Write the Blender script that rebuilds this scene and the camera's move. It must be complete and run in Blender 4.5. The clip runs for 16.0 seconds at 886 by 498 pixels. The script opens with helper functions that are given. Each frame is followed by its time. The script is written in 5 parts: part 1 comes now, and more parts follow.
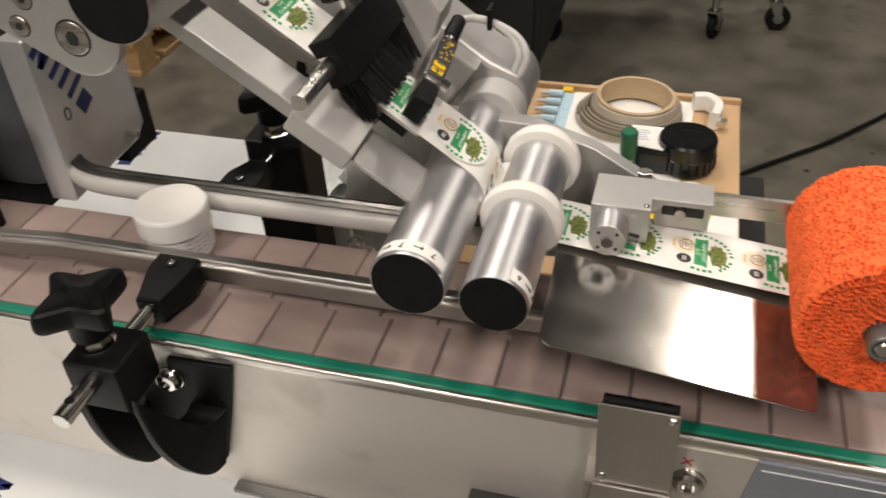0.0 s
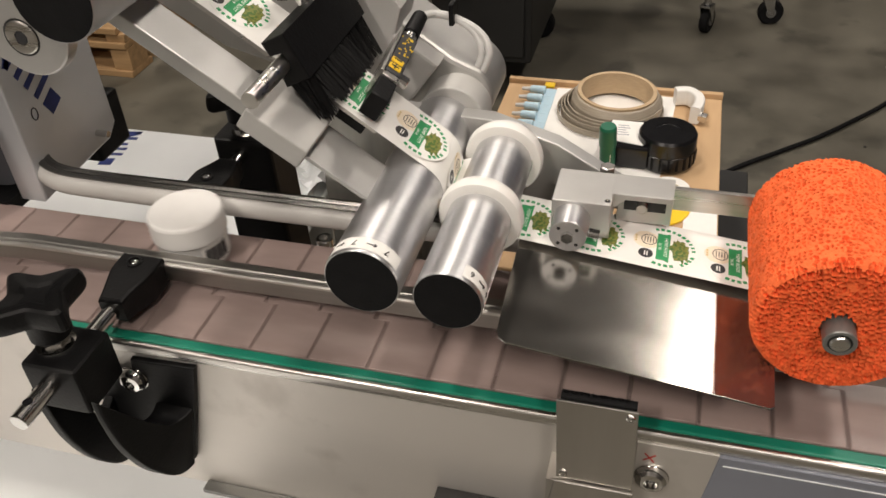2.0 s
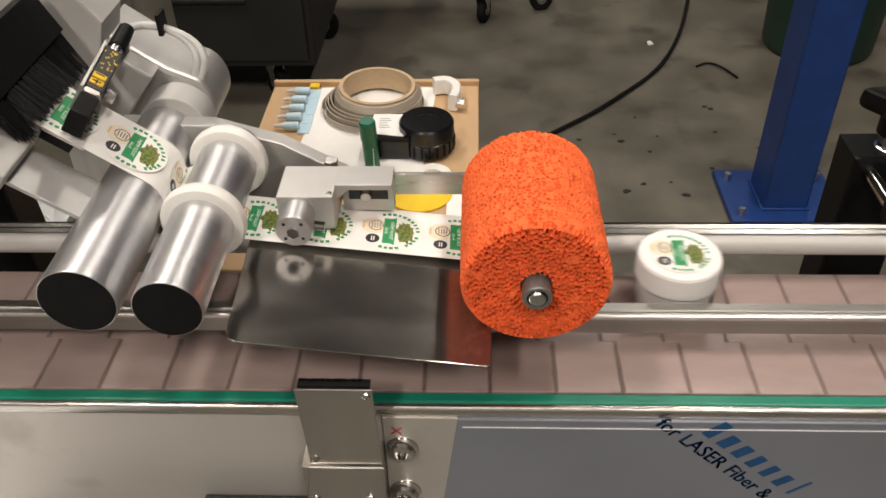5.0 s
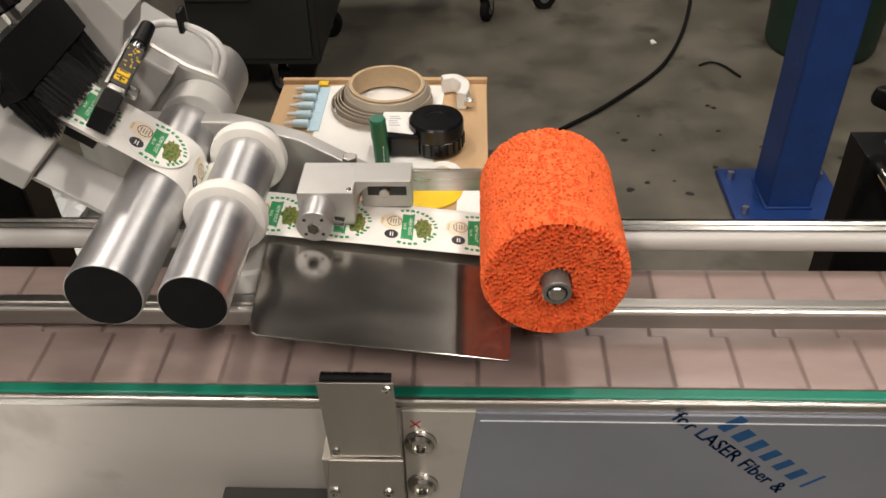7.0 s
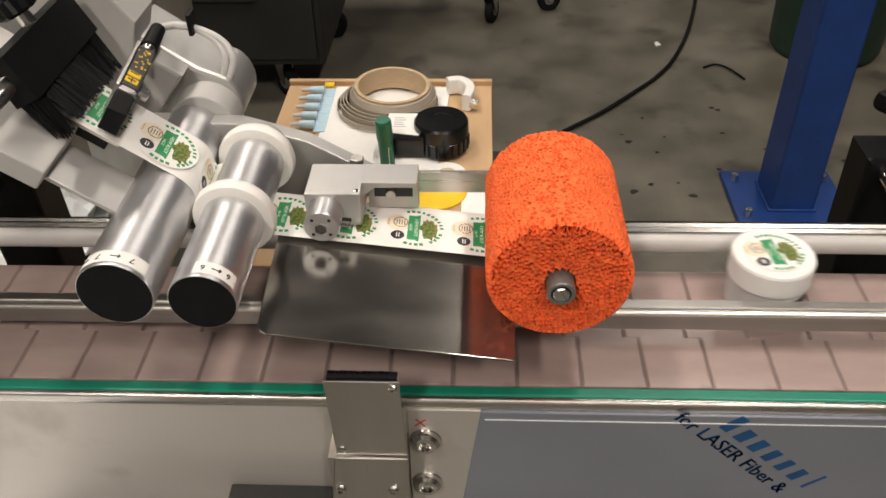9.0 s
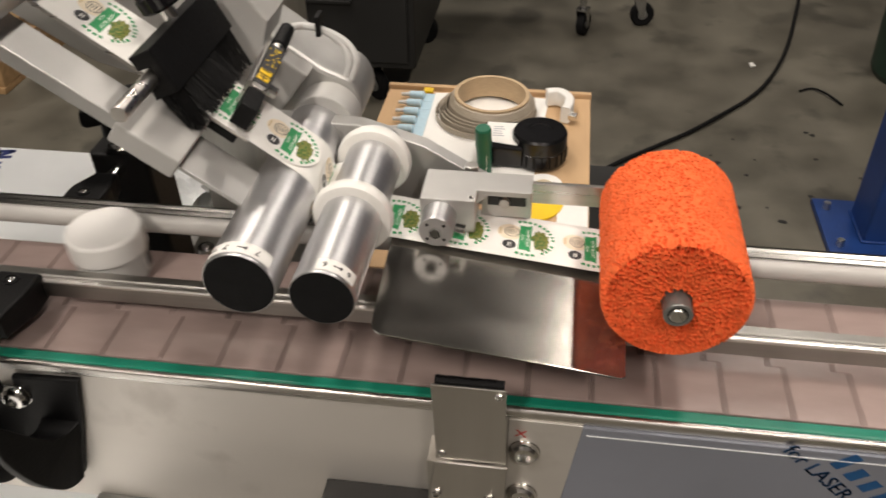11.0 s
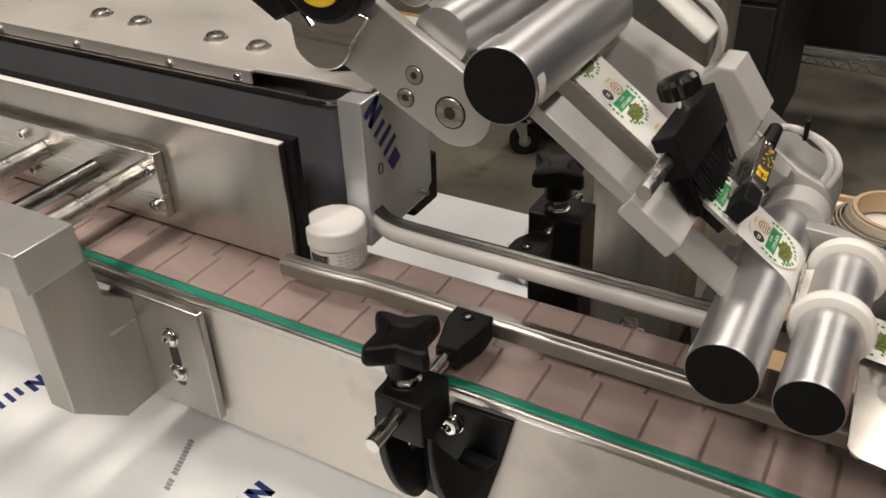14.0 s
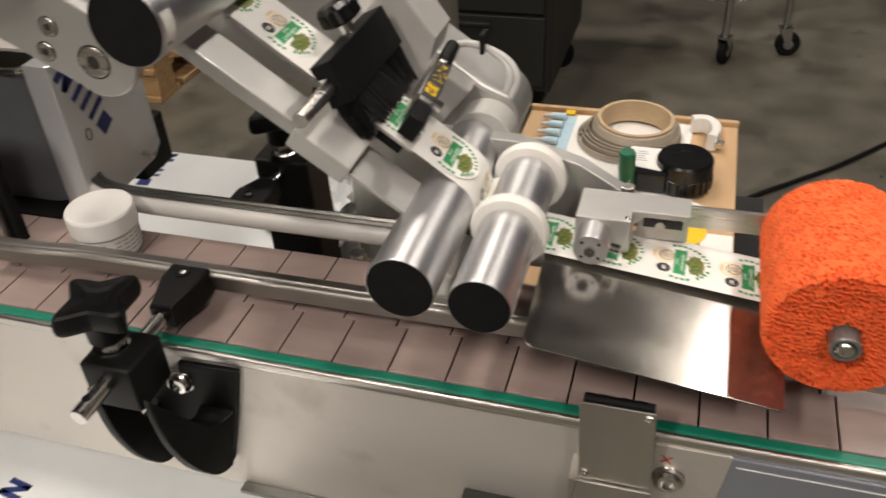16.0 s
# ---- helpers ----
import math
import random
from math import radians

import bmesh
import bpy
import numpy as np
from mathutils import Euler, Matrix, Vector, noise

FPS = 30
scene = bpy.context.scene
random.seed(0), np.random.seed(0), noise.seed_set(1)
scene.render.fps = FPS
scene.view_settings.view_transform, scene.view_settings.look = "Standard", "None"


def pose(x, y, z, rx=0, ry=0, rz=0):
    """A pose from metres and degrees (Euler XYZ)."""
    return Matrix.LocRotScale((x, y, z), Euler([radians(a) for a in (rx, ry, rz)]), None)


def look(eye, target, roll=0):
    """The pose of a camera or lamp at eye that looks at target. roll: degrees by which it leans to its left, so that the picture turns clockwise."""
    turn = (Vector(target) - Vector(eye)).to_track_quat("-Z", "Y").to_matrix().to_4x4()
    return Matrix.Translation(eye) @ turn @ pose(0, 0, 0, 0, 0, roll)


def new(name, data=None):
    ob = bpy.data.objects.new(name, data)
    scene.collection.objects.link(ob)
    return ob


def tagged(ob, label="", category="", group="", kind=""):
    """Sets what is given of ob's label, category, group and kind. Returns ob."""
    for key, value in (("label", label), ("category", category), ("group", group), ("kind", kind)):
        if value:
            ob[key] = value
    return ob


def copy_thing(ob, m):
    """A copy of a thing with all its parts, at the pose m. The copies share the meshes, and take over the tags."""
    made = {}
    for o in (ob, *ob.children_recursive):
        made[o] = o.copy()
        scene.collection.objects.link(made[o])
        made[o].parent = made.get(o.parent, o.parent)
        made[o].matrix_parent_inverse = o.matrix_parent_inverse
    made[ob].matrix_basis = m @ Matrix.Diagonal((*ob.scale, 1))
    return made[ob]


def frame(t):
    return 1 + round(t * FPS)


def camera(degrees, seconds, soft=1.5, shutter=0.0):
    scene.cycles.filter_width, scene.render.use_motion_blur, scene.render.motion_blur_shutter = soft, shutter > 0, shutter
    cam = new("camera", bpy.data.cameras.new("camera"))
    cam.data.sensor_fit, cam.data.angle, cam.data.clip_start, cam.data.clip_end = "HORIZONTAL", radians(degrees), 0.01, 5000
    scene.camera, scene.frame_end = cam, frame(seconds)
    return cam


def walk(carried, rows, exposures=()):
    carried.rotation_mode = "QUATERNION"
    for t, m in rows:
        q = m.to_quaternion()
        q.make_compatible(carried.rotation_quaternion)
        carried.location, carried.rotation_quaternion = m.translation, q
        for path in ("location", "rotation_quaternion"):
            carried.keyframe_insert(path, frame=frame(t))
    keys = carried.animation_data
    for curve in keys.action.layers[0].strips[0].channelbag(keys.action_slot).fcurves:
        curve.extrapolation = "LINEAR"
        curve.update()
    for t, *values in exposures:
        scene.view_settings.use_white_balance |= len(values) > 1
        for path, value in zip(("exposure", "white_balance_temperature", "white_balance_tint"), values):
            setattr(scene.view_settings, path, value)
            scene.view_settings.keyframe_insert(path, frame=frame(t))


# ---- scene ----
cam = camera(54.7, 16.0, soft=1.6, shutter=0.5)
PATH = [
    (0, (-0.186, -0.34, 1.269), (-0.65, 1.169, 0.042), -2.8),
    (0.5, (-0.184, -0.336, 1.266), (-0.741, 1.15, 0.049), -3.8),
    (1, (-0.165, -0.336, 1.266), (-0.678, 1.158, 0.039), -4.1),
    (1.5, (-0.161, -0.338, 1.267), (-0.643, 1.165, 0.039), -3.8),
    (2, (-0.164, -0.332, 1.266), (-0.63, 1.173, 0.035), -3.4),
    (2.5, (-0.167, -0.332, 1.268), (-0.618, 1.176, 0.034), -3.2),
    (3, (-0.16, -0.336, 1.267), (-0.575, 1.184, 0.035), -3.2),
    (3.5, (-0.144, -0.339, 1.268), (-0.458, 1.2, 0.03), -2.9),
    (4, (-0.124, -0.34, 1.269), (-0.317, 1.218, 0.03), -2.5),
    (4.5, (-0.107, -0.34, 1.269), (-0.205, 1.227, 0.03), -1.8),
    (4.7, (-0.105, -0.339, 1.27), (-0.181, 1.227, 0.028), -1.6),
    (6.8, (-0.114, -0.344, 1.272), (-0.184, 1.218, 0.026), -1.4),
    (7, (-0.116, -0.345, 1.273), (-0.189, 1.218, 0.027), -1.4),
    (7.5, (-0.118, -0.344, 1.274), (-0.193, 1.219, 0.028), -1.3),
    (8, (-0.117, -0.345, 1.273), (-0.193, 1.218, 0.027), -1.3),
    (8.5, (-0.117, -0.348, 1.275), (-0.195, 1.215, 0.03), -1.3),
    (11, (-0.143, -0.353, 1.279), (-0.383, 1.207, 0.051), -1.1),
    (11.5, (-0.19, -0.368, 1.277), (-0.685, 1.162, 0.087), -1.9),
    (12, (-0.245, -0.397, 1.292), (-0.99, 1.077, 0.164), -1.5),
    (12.5, (-0.255, -0.397, 1.299), (-1.085, 1.072, 0.224), -1.6),
    (13, (-0.251, -0.395, 1.297), (-1.095, 1.072, 0.232), -1.9),
    (13.5, (-0.25, -0.395, 1.298), (-1.094, 1.064, 0.221), -2.1),
    (14, (-0.254, -0.397, 1.296), (-1.101, 1.056, 0.212), -2.1),
    (14.5, (-0.244, -0.392, 1.292), (-1.063, 1.065, 0.192), -2.5),
    (15, (-0.219, -0.381, 1.286), (-0.964, 1.088, 0.151), -3.2),
    (15.5, (-0.187, -0.372, 1.282), (-0.816, 1.127, 0.117), -3.2),
    (16, (-0.163, -0.366, 1.28), (-0.674, 1.168, 0.102), -3.5),
]
EXPOSURES = [(0, 0.0), (11, 0.0), (12.2, -0.10), (15.0, -0.10), (15.8, 0.0), (16, 0.0)]   # seconds, stops
walk(cam, [(t, look(eye, target, roll)) for t, eye, target, roll in PATH], EXPOSURES)

# ---- world and lamps ----
world = bpy.data.worlds.new("hall")
scene.world = world
world.use_nodes = True
world.node_tree.nodes["Background"].inputs[0].default_value = (0.9, 0.95, 1.0, 1)
world.node_tree.nodes["Background"].inputs[1].default_value = 0.018
LAMP_W = {(-1.6, -3.0): 136.0, (1.35, -3.0): 92.0, (-1.6, 0.55): 67.0, (1.35, 0.55): 60.0, (-1.6, 4.1): 54.0, (1.35, 4.1): 35.0}   # watts


# ---- materials ----
def material(name, colour, rough=0.5, metal=0.0, vary=0.12, scale=60.0, stretch=(1, 1, 1), bump=0.0, bscale=200.0,
             spots=None, spot_scale=20.0, spot_at=0.62, random_tone=0.0, trans=0.0, emit=0.0, coat=0.0, rvary=0.0, spec=0.5):
    m = bpy.data.materials.new(name)
    m.use_nodes = True
    nt = m.node_tree
    b = nt.nodes["Principled BSDF"]
    b.inputs["Roughness"].default_value = rough
    b.inputs["Metallic"].default_value = metal
    b.inputs["Transmission Weight"].default_value = trans
    b.inputs["Coat Weight"].default_value = coat
    b.inputs["Specular IOR Level"].default_value = spec
    tc = nt.nodes.new("ShaderNodeTexCoord")
    mp = nt.nodes.new("ShaderNodeMapping")
    mp.inputs["Scale"].default_value = stretch
    nt.links.new(tc.outputs["Object"], mp.inputs["Vector"])
    n1 = nt.nodes.new("ShaderNodeTexNoise")
    n1.inputs["Scale"].default_value = scale
    n1.inputs["Detail"].default_value = 6
    nt.links.new(mp.outputs[0], n1.inputs["Vector"])
    ramp = nt.nodes.new("ShaderNodeMapRange")
    ramp.inputs[1].default_value, ramp.inputs[2].default_value = 0.3, 0.7
    ramp.inputs[3].default_value, ramp.inputs[4].default_value = 1 - vary, 1 + vary
    nt.links.new(n1.outputs["Fac"], ramp.inputs[0])
    mul = nt.nodes.new("ShaderNodeVectorMath")
    mul.operation = "SCALE"
    mul.inputs[0].default_value = colour
    nt.links.new(ramp.outputs[0], mul.inputs["Scale"])
    out = mul.outputs[0]
    if random_tone:
        oi = nt.nodes.new("ShaderNodeObjectInfo")
        r2 = nt.nodes.new("ShaderNodeMapRange")
        r2.inputs[3].default_value, r2.inputs[4].default_value = 1 - random_tone, 1 + random_tone
        nt.links.new(oi.outputs["Random"], r2.inputs[0])
        m2 = nt.nodes.new("ShaderNodeVectorMath")
        m2.operation = "SCALE"
        nt.links.new(out, m2.inputs[0])
        nt.links.new(r2.outputs[0], m2.inputs["Scale"])
        out = m2.outputs[0]
    if spots:
        n2 = nt.nodes.new("ShaderNodeTexNoise")
        n2.inputs["Scale"].default_value = spot_scale
        n2.inputs["Detail"].default_value = 8
        nt.links.new(tc.outputs["Object"], n2.inputs["Vector"])
        r3 = nt.nodes.new("ShaderNodeMapRange")
        r3.inputs[1].default_value, r3.inputs[2].default_value = spot_at, spot_at + 0.08
        nt.links.new(n2.outputs["Fac"], r3.inputs[0])
        mx = nt.nodes.new("ShaderNodeMix")
        mx.data_type = "RGBA"
        nt.links.new(r3.outputs[0], mx.inputs[0])
        nt.links.new(out, mx.inputs[6])
        mx.inputs[7].default_value = (*spots, 1)
        out = mx.outputs[2]
    nt.links.new(out, b.inputs["Base Color"])
    if rvary:
        r4 = nt.nodes.new("ShaderNodeMapRange")
        r4.inputs[1].default_value, r4.inputs[2].default_value = 0.3, 0.7
        r4.inputs[3].default_value, r4.inputs[4].default_value = rough - rvary, rough + rvary
        nt.links.new(n1.outputs["Fac"], r4.inputs[0])
        nt.links.new(r4.outputs[0], b.inputs["Roughness"])
    if bump:
        n3 = nt.nodes.new("ShaderNodeTexNoise")
        n3.inputs["Scale"].default_value = bscale
        n3.inputs["Detail"].default_value = 5
        nt.links.new(mp.outputs[0], n3.inputs["Vector"])
        bp = nt.nodes.new("ShaderNodeBump")
        bp.inputs["Strength"].default_value = bump
        bp.inputs["Distance"].default_value = 0.002
        nt.links.new(n3.outputs["Fac"], bp.inputs["Height"])
        nt.links.new(bp.outputs[0], b.inputs["Normal"])
    if emit:
        b.inputs["Emission Color"].default_value = (*colour, 1)
        b.inputs["Emission Strength"].default_value = emit
    return m


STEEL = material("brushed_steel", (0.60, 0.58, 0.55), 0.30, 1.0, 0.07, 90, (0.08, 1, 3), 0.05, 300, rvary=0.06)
STEEL_V = material("brushed_steel_upright", (0.54, 0.52, 0.49), 0.34, 1.0, 0.10, 40, (1.0, 1, 0.1), 0.04, 260, rvary=0.08)
PANEL = material("satin_steel_panel", (0.68, 0.65, 0.61), 0.50, 0.67, 0.06, 9, (0.6, 1, 1.5), 0.03, 250, rvary=0.07,
                 spots=(0.58, 0.55, 0.51), spot_scale=11, spot_at=0.60)
MIRROR = material("polished_steel", (0.66, 0.65, 0.63), 0.13, 1.0, 0.04, 30, (0.1, 1, 1), 0.02, 60, rvary=0.05)
SMEAR = material("smeared_sheet_steel", (0.365, 0.348, 0.322), 0.185, 0.955, 0.10, 30, (0.6, 1.6, 1), 0.0, 160, rvary=0.03,
                 spots=(0.47, 0.45, 0.415), spot_scale=70, spot_at=0.64)
DARKSTEEL = material("dull_dark_steel", (0.40, 0.385, 0.36), 0.34, 1.0, 0.12, 30, (1.0, 1, 0.2), 0.04, 260, rvary=0.08)
# near-white, mostly matt: lamp shine put into the colour
EDGE_SHINE = material("painted_edge_shine", (0.88, 0.87, 0.85), 0.5, 0.15, 0.05, 60, (0.1, 1, 1))
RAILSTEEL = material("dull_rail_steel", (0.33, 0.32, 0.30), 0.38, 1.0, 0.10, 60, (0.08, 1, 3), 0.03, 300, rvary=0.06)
CHANNEL = material("dark_channel_steel", (0.20, 0.195, 0.185), 0.24, 1.0, 0.10, 60, (0.08, 1, 3), 0.02, 300, rvary=0.05)
ALU = material("turned_aluminium", (0.66, 0.66, 0.67), 0.40, 1.0, 0.04, 60, (0.3, 6, 0.3), 0.02, 300, rvary=0.05)
ANOD = material("anodised_aluminium", (0.52, 0.515, 0.50), 0.45, 0.75, 0.05, 40, bump=0.04, bscale=700)
GREYPAINT = material("grey_powder_coat", (0.44, 0.435, 0.42), 0.42, 0.0, 0.05, 30, bump=0.05, bscale=500)
BLACK = material("black_plastic", (0.0038, 0.0038, 0.0042), 0.50, 0.0, 0.2, 80, bump=0.12, bscale=500, spec=0.22)
BLACKGLOSS = material("glossy_black_plastic", (0.005, 0.005, 0.006), 0.25, 0.0, 0.2, 80)
RUBBER = material("black_rubber", (0.006, 0.006, 0.0065), 0.75, 0.0, 0.25, 90, bump=0.15, bscale=600, spec=0.18)
BELTGREY = material("dark_grey_grip_belt", (0.115, 0.120, 0.135), 0.55, 0.0, 0.10, 25, bump=0.06, bscale=500)
CHAIN = material("taupe_chain_plate", (0.315, 0.240, 0.222), 0.33, 0.0, 0.07, 35, (1, 3, 1), 0.06, 400, random_tone=0.07,
                 spots=(0.265, 0.200, 0.186), spot_scale=45, spot_at=0.63)
GREEN = material("green_wear_strip", (0.008, 0.20, 0.13), 0.38, 0.0, 0.12, 60, (0.2, 1, 1))
WHITE_PE = material("white_polyethylene", (0.78, 0.77, 0.74), 0.45, 0.0, 0.04, 40, bump=0.04, bscale=400)
RAILWHITE = material("worn_rail_plastic", (0.54, 0.53, 0.51), 0.38, 0.0, 0.05, 20, (0.1, 1, 1), 0.02, 200)
LIDWHITE = material("white_lid_plastic", (0.84, 0.83, 0.81), 0.42, 0.0, 0.02, 60)
JARGLASS = material("clear_jar_plastic", (0.86, 0.86, 0.84), 0.25, 0.0, 0.04, 50, trans=0.35)
ORANGE = material("orange_foam", (0.95, 0.175, 0.052), 0.85, 0.0, 0.14, 160, bump=0.55, bscale=620, spec=0.2)
FILMGREY = material("grey_protective_film", (0.235, 0.25, 0.295), 0.30, 0.2, 0.07, 14, bump=0.10, bscale=25, coat=0.2)
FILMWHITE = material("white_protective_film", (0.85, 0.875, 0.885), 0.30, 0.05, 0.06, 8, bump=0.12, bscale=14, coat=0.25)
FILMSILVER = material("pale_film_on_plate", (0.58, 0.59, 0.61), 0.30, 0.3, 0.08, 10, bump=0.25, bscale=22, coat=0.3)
PAPER = material("label_liner_paper", (0.80, 0.79, 0.76), 0.5, 0.0, 0.02, 90)
INKGREEN = material("green_ink", (0.02, 0.27, 0.09), 0.5, 0.0, 0.1, 300)
INKMAP = material("olive_print", (0.19, 0.20, 0.045), 0.5, 0.0, 0.45, 420, spots=(0.05, 0.12, 0.02), spot_scale=380, spot_at=0.48)
INKCREAM = material("cream_ink", (0.80, 0.70, 0.55), 0.5, 0.0, 0.04, 300)
INKGOLD = material("gold_ink", (0.55, 0.42, 0.18), 0.5, 0.0, 0.1, 300)
INKBLACK = material("black_ink", (0.02, 0.02, 0.022), 0.5, 0.0, 0.1, 300)
INKBLUE = material("navy_ink", (0.02, 0.035, 0.17), 0.45, 0.0, 0.15, 120)
INKCYAN = material("blue_ink", (0.008, 0.075, 0.21), 0.45, 0.0, 0.15, 120)
INKGREY = material("grey_ink", (0.33, 0.34, 0.38), 0.5, 0.0, 0.1, 120)
INKRED = material("red_marker", (0.45, 0.03, 0.02), 0.5, 0.0, 0.2, 200)
YELLOW = material("yellow_plastic", (0.78, 0.52, 0.02), 0.4, 0.0, 0.05, 60)
CARDBOARD = material("brown_cardboard", (0.50, 0.33, 0.18), 0.72, 0.0, 0.08, 40, (1, 0.2, 1), 0.06, 300)
TAPECORE = material("kraft_core", (0.46, 0.34, 0.21), 0.7, 0.0, 0.08, 120, (1, 1, 6))
TAPE = material("clear_tape_roll", (0.33, 0.285, 0.225), 0.40, 0.0, 0.30, 260, (0.2, 0.2, 9))
PENGREEN = material("green_marker_plastic", (0.009, 0.115, 0.062), 0.35, 0.0, 0.08, 80)
CABLEGREY = material("pale_grey_cable", (0.55, 0.55, 0.54), 0.45, 0.0, 0.03, 80)
CONCRETE = material("sealed_concrete", (0.118, 0.109, 0.086), 0.44, 0.0, 0.32, 5.5, bump=0.06, bscale=40,
                    spots=(0.070, 0.065, 0.052), spot_scale=4.5, spot_at=0.56, rvary=0.10)
BLUESTEEL = material("blue_painted_steel", (0.010, 0.042, 0.185), 0.42, 0.0, 0.16, 12, bump=0.04, bscale=120,
                     spots=(0.05, 0.10, 0.26), spot_scale=30, spot_at=0.69)
BINGREEN = material("dark_green_plastic", (0.012, 0.035, 0.022), 0.5, 0.0, 0.15, 14)
WALLPAINT = material("grey_wall_paint", (0.22, 0.21, 0.20), 0.7, 0.0, 0.06, 1.2, bump=0.04, bscale=60)
CEILPAINT = material("dark_deck_paint", (0.07, 0.07, 0.07), 0.7, 0.0, 0.06, 1.5)
WOOD = material("pallet_wood", (0.40, 0.25, 0.12), 0.7, 0.0, 0.2, 14, (0.3, 4, 4), 0.2, 120)
CHROME = material("chrome_wire", (0.55, 0.55, 0.55), 0.22, 1.0, 0.05, 60)
LAMPGLOW = material("led_diffuser", (1.0, 0.97, 0.92), 0.5, 0.0, 0.01, 10, emit=5.0)
LEDDARK = material("sensor_dark_grey", (0.035, 0.036, 0.04), 0.4, 0.0, 0.15, 200)
PLUGBLUE = material("pale_blue_plastic", (0.45, 0.62, 0.72), 0.4, 0.0, 0.05, 200)
DARKMETAL = material("dark_painted_steel", (0.012, 0.012, 0.012), 0.5, 0.0, 0.2, 6, bump=0.03, bscale=90)
COLUMNSTEEL = material("streaky_stainless", (0.40, 0.39, 0.36), 0.36, 0.9, 0.28, 26, (1.0, 1.0, 0.06), 0.05, 120, rvary=0.10)
GREYSTAND = material("grey_metal_stand", (0.20, 0.20, 0.19), 0.4, 0.5, 0.12, 8, bump=0.03, bscale=90)


# ---- mesh helpers ----
def box(bm, x0, x1, y0, y1, z0, z1, bev=0.0, seg=2, m=None):
    r = bmesh.ops.create_cube(bm, size=1.0)
    vs = r["verts"]
    for v in vs:
        v.co = Vector(((x0 + x1) / 2 + v.co.x * (x1 - x0), (y0 + y1) / 2 + v.co.y * (y1 - y0), (z0 + z1) / 2 + v.co.z * (z1 - z0)))
    if bev:
        es = list({e for v in vs for e in v.link_edges})
        r2 = bmesh.ops.bevel(bm, geom=es, offset=bev, segments=seg, profile=0.5, affect="EDGES")
        vs = list({v for f in r2["faces"] for v in f.verts} | {v for v in vs if v.is_valid})
    if m is not None:
        bmesh.ops.transform(bm, matrix=m, verts=vs)
    return vs


def axis_matrix(p0, p1):
    p0, p1 = Vector(p0), Vector(p1)
    return Matrix.Translation((p0 + p1) / 2) @ (p1 - p0).to_track_quat("Z", "Y").to_matrix().to_4x4()


def cyl(bm, p0, p1, r, seg=32, r2=None, bev=0.0, caps=True):
    h = (Vector(p1) - Vector(p0)).length
    out = bmesh.ops.create_cone(bm, cap_ends=caps, segments=seg, radius1=r, radius2=r if r2 is None else r2, depth=h)
    vs = out["verts"]
    if bev:
        es = [e for e in {e for v in vs for e in v.link_edges} if abs(e.verts[0].co.z - e.verts[1].co.z) < 1e-6]
        b = bmesh.ops.bevel(bm, geom=es, offset=bev, segments=2, profile=0.5, affect="EDGES")
        vs = list({v for f in b["faces"] for v in f.verts} | {v for v in vs if v.is_valid})
    bmesh.ops.transform(bm, matrix=axis_matrix(p0, p1), verts=vs)
    return vs


def lathe(bm, profile, p0, axis, seg=48):
    """profile: (radius, height) pairs turned round the axis at p0; ends close on the axis when the radius is 0."""
    m = Matrix.Translation(p0) @ Vector(axis).to_track_quat("Z", "Y").to_matrix().to_4x4()
    rings = []
    for r, h in profile:
        if r < 1e-6:
            rings.append([bm.verts.new(m @ Vector((0, 0, h)))])
        else:
            rings.append([bm.verts.new(m @ Vector((r * math.cos(2 * math.pi * i / seg), r * math.sin(2 * math.pi * i / seg), h))) for i in range(seg)])
    for a, b in zip(rings, rings[1:]):
        for i in range(seg):
            j = (i + 1) % seg
            if len(a) == 1 and len(b) == 1:
                continue
            if len(a) == 1:
                bm.faces.new((a[0], b[i], b[j]))
            elif len(b) == 1:
                bm.faces.new((a[i], a[j], b[0]))
            else:
                bm.faces.new((a[i], a[j], b[j], b[i]))
    bmesh.ops.recalc_face_normals(bm, faces=bm.faces)


def prism(bm, pts, a, b, plane="xz", bev=0.0, m=None):
    """A polygon in a plane, drawn out along the third axis from a to b."""
    def put(p, h):
        return {"xz": (p[0], h, p[1]), "yz": (h, p[0], p[1]), "xy": (p[0], p[1], h)}[plane]
    lo = [bm.verts.new(put(p, a)) for p in pts]
    hi = [bm.verts.new(put(p, b)) for p in pts]
    n = len(pts)
    fs = [bm.faces.new(lo), bm.faces.new(hi[::-1])]
    for i in range(n):
        fs.append(bm.faces.new((lo[(i + 1) % n], lo[i], hi[i], hi[(i + 1) % n])))
    bmesh.ops.recalc_face_normals(bm, faces=fs)
    vs = lo + hi
    if bev:
        es = list(fs[0].edges) + list(fs[1].edges)
        r = bmesh.ops.bevel(bm, geom=es, offset=bev, segments=2, profile=0.5, affect="EDGES")
        vs = list({v for f in r["faces"] for v in f.verts} | {v for v in vs if v.is_valid})
    if m is not None:
        bmesh.ops.transform(bm, matrix=m, verts=vs)
    return vs


def smooth_path(pts, steps=8):
    pts = [Vector(p) for p in pts]
    out = []
    for i in range(len(pts) - 1):
        p0, p1, p2, p3 = pts[max(i - 1, 0)], pts[i], pts[i + 1], pts[min(i + 2, len(pts) - 1)]
        for k in range(steps):
            t = k / steps
            out.append(0.5 * ((2 * p1) + (p2 - p0) * t + (2 * p0 - 5 * p1 + 4 * p2 - p3) * t * t + (3 * p1 - p0 - 3 * p2 + p3) * t ** 3))
    return out + [pts[-1]]


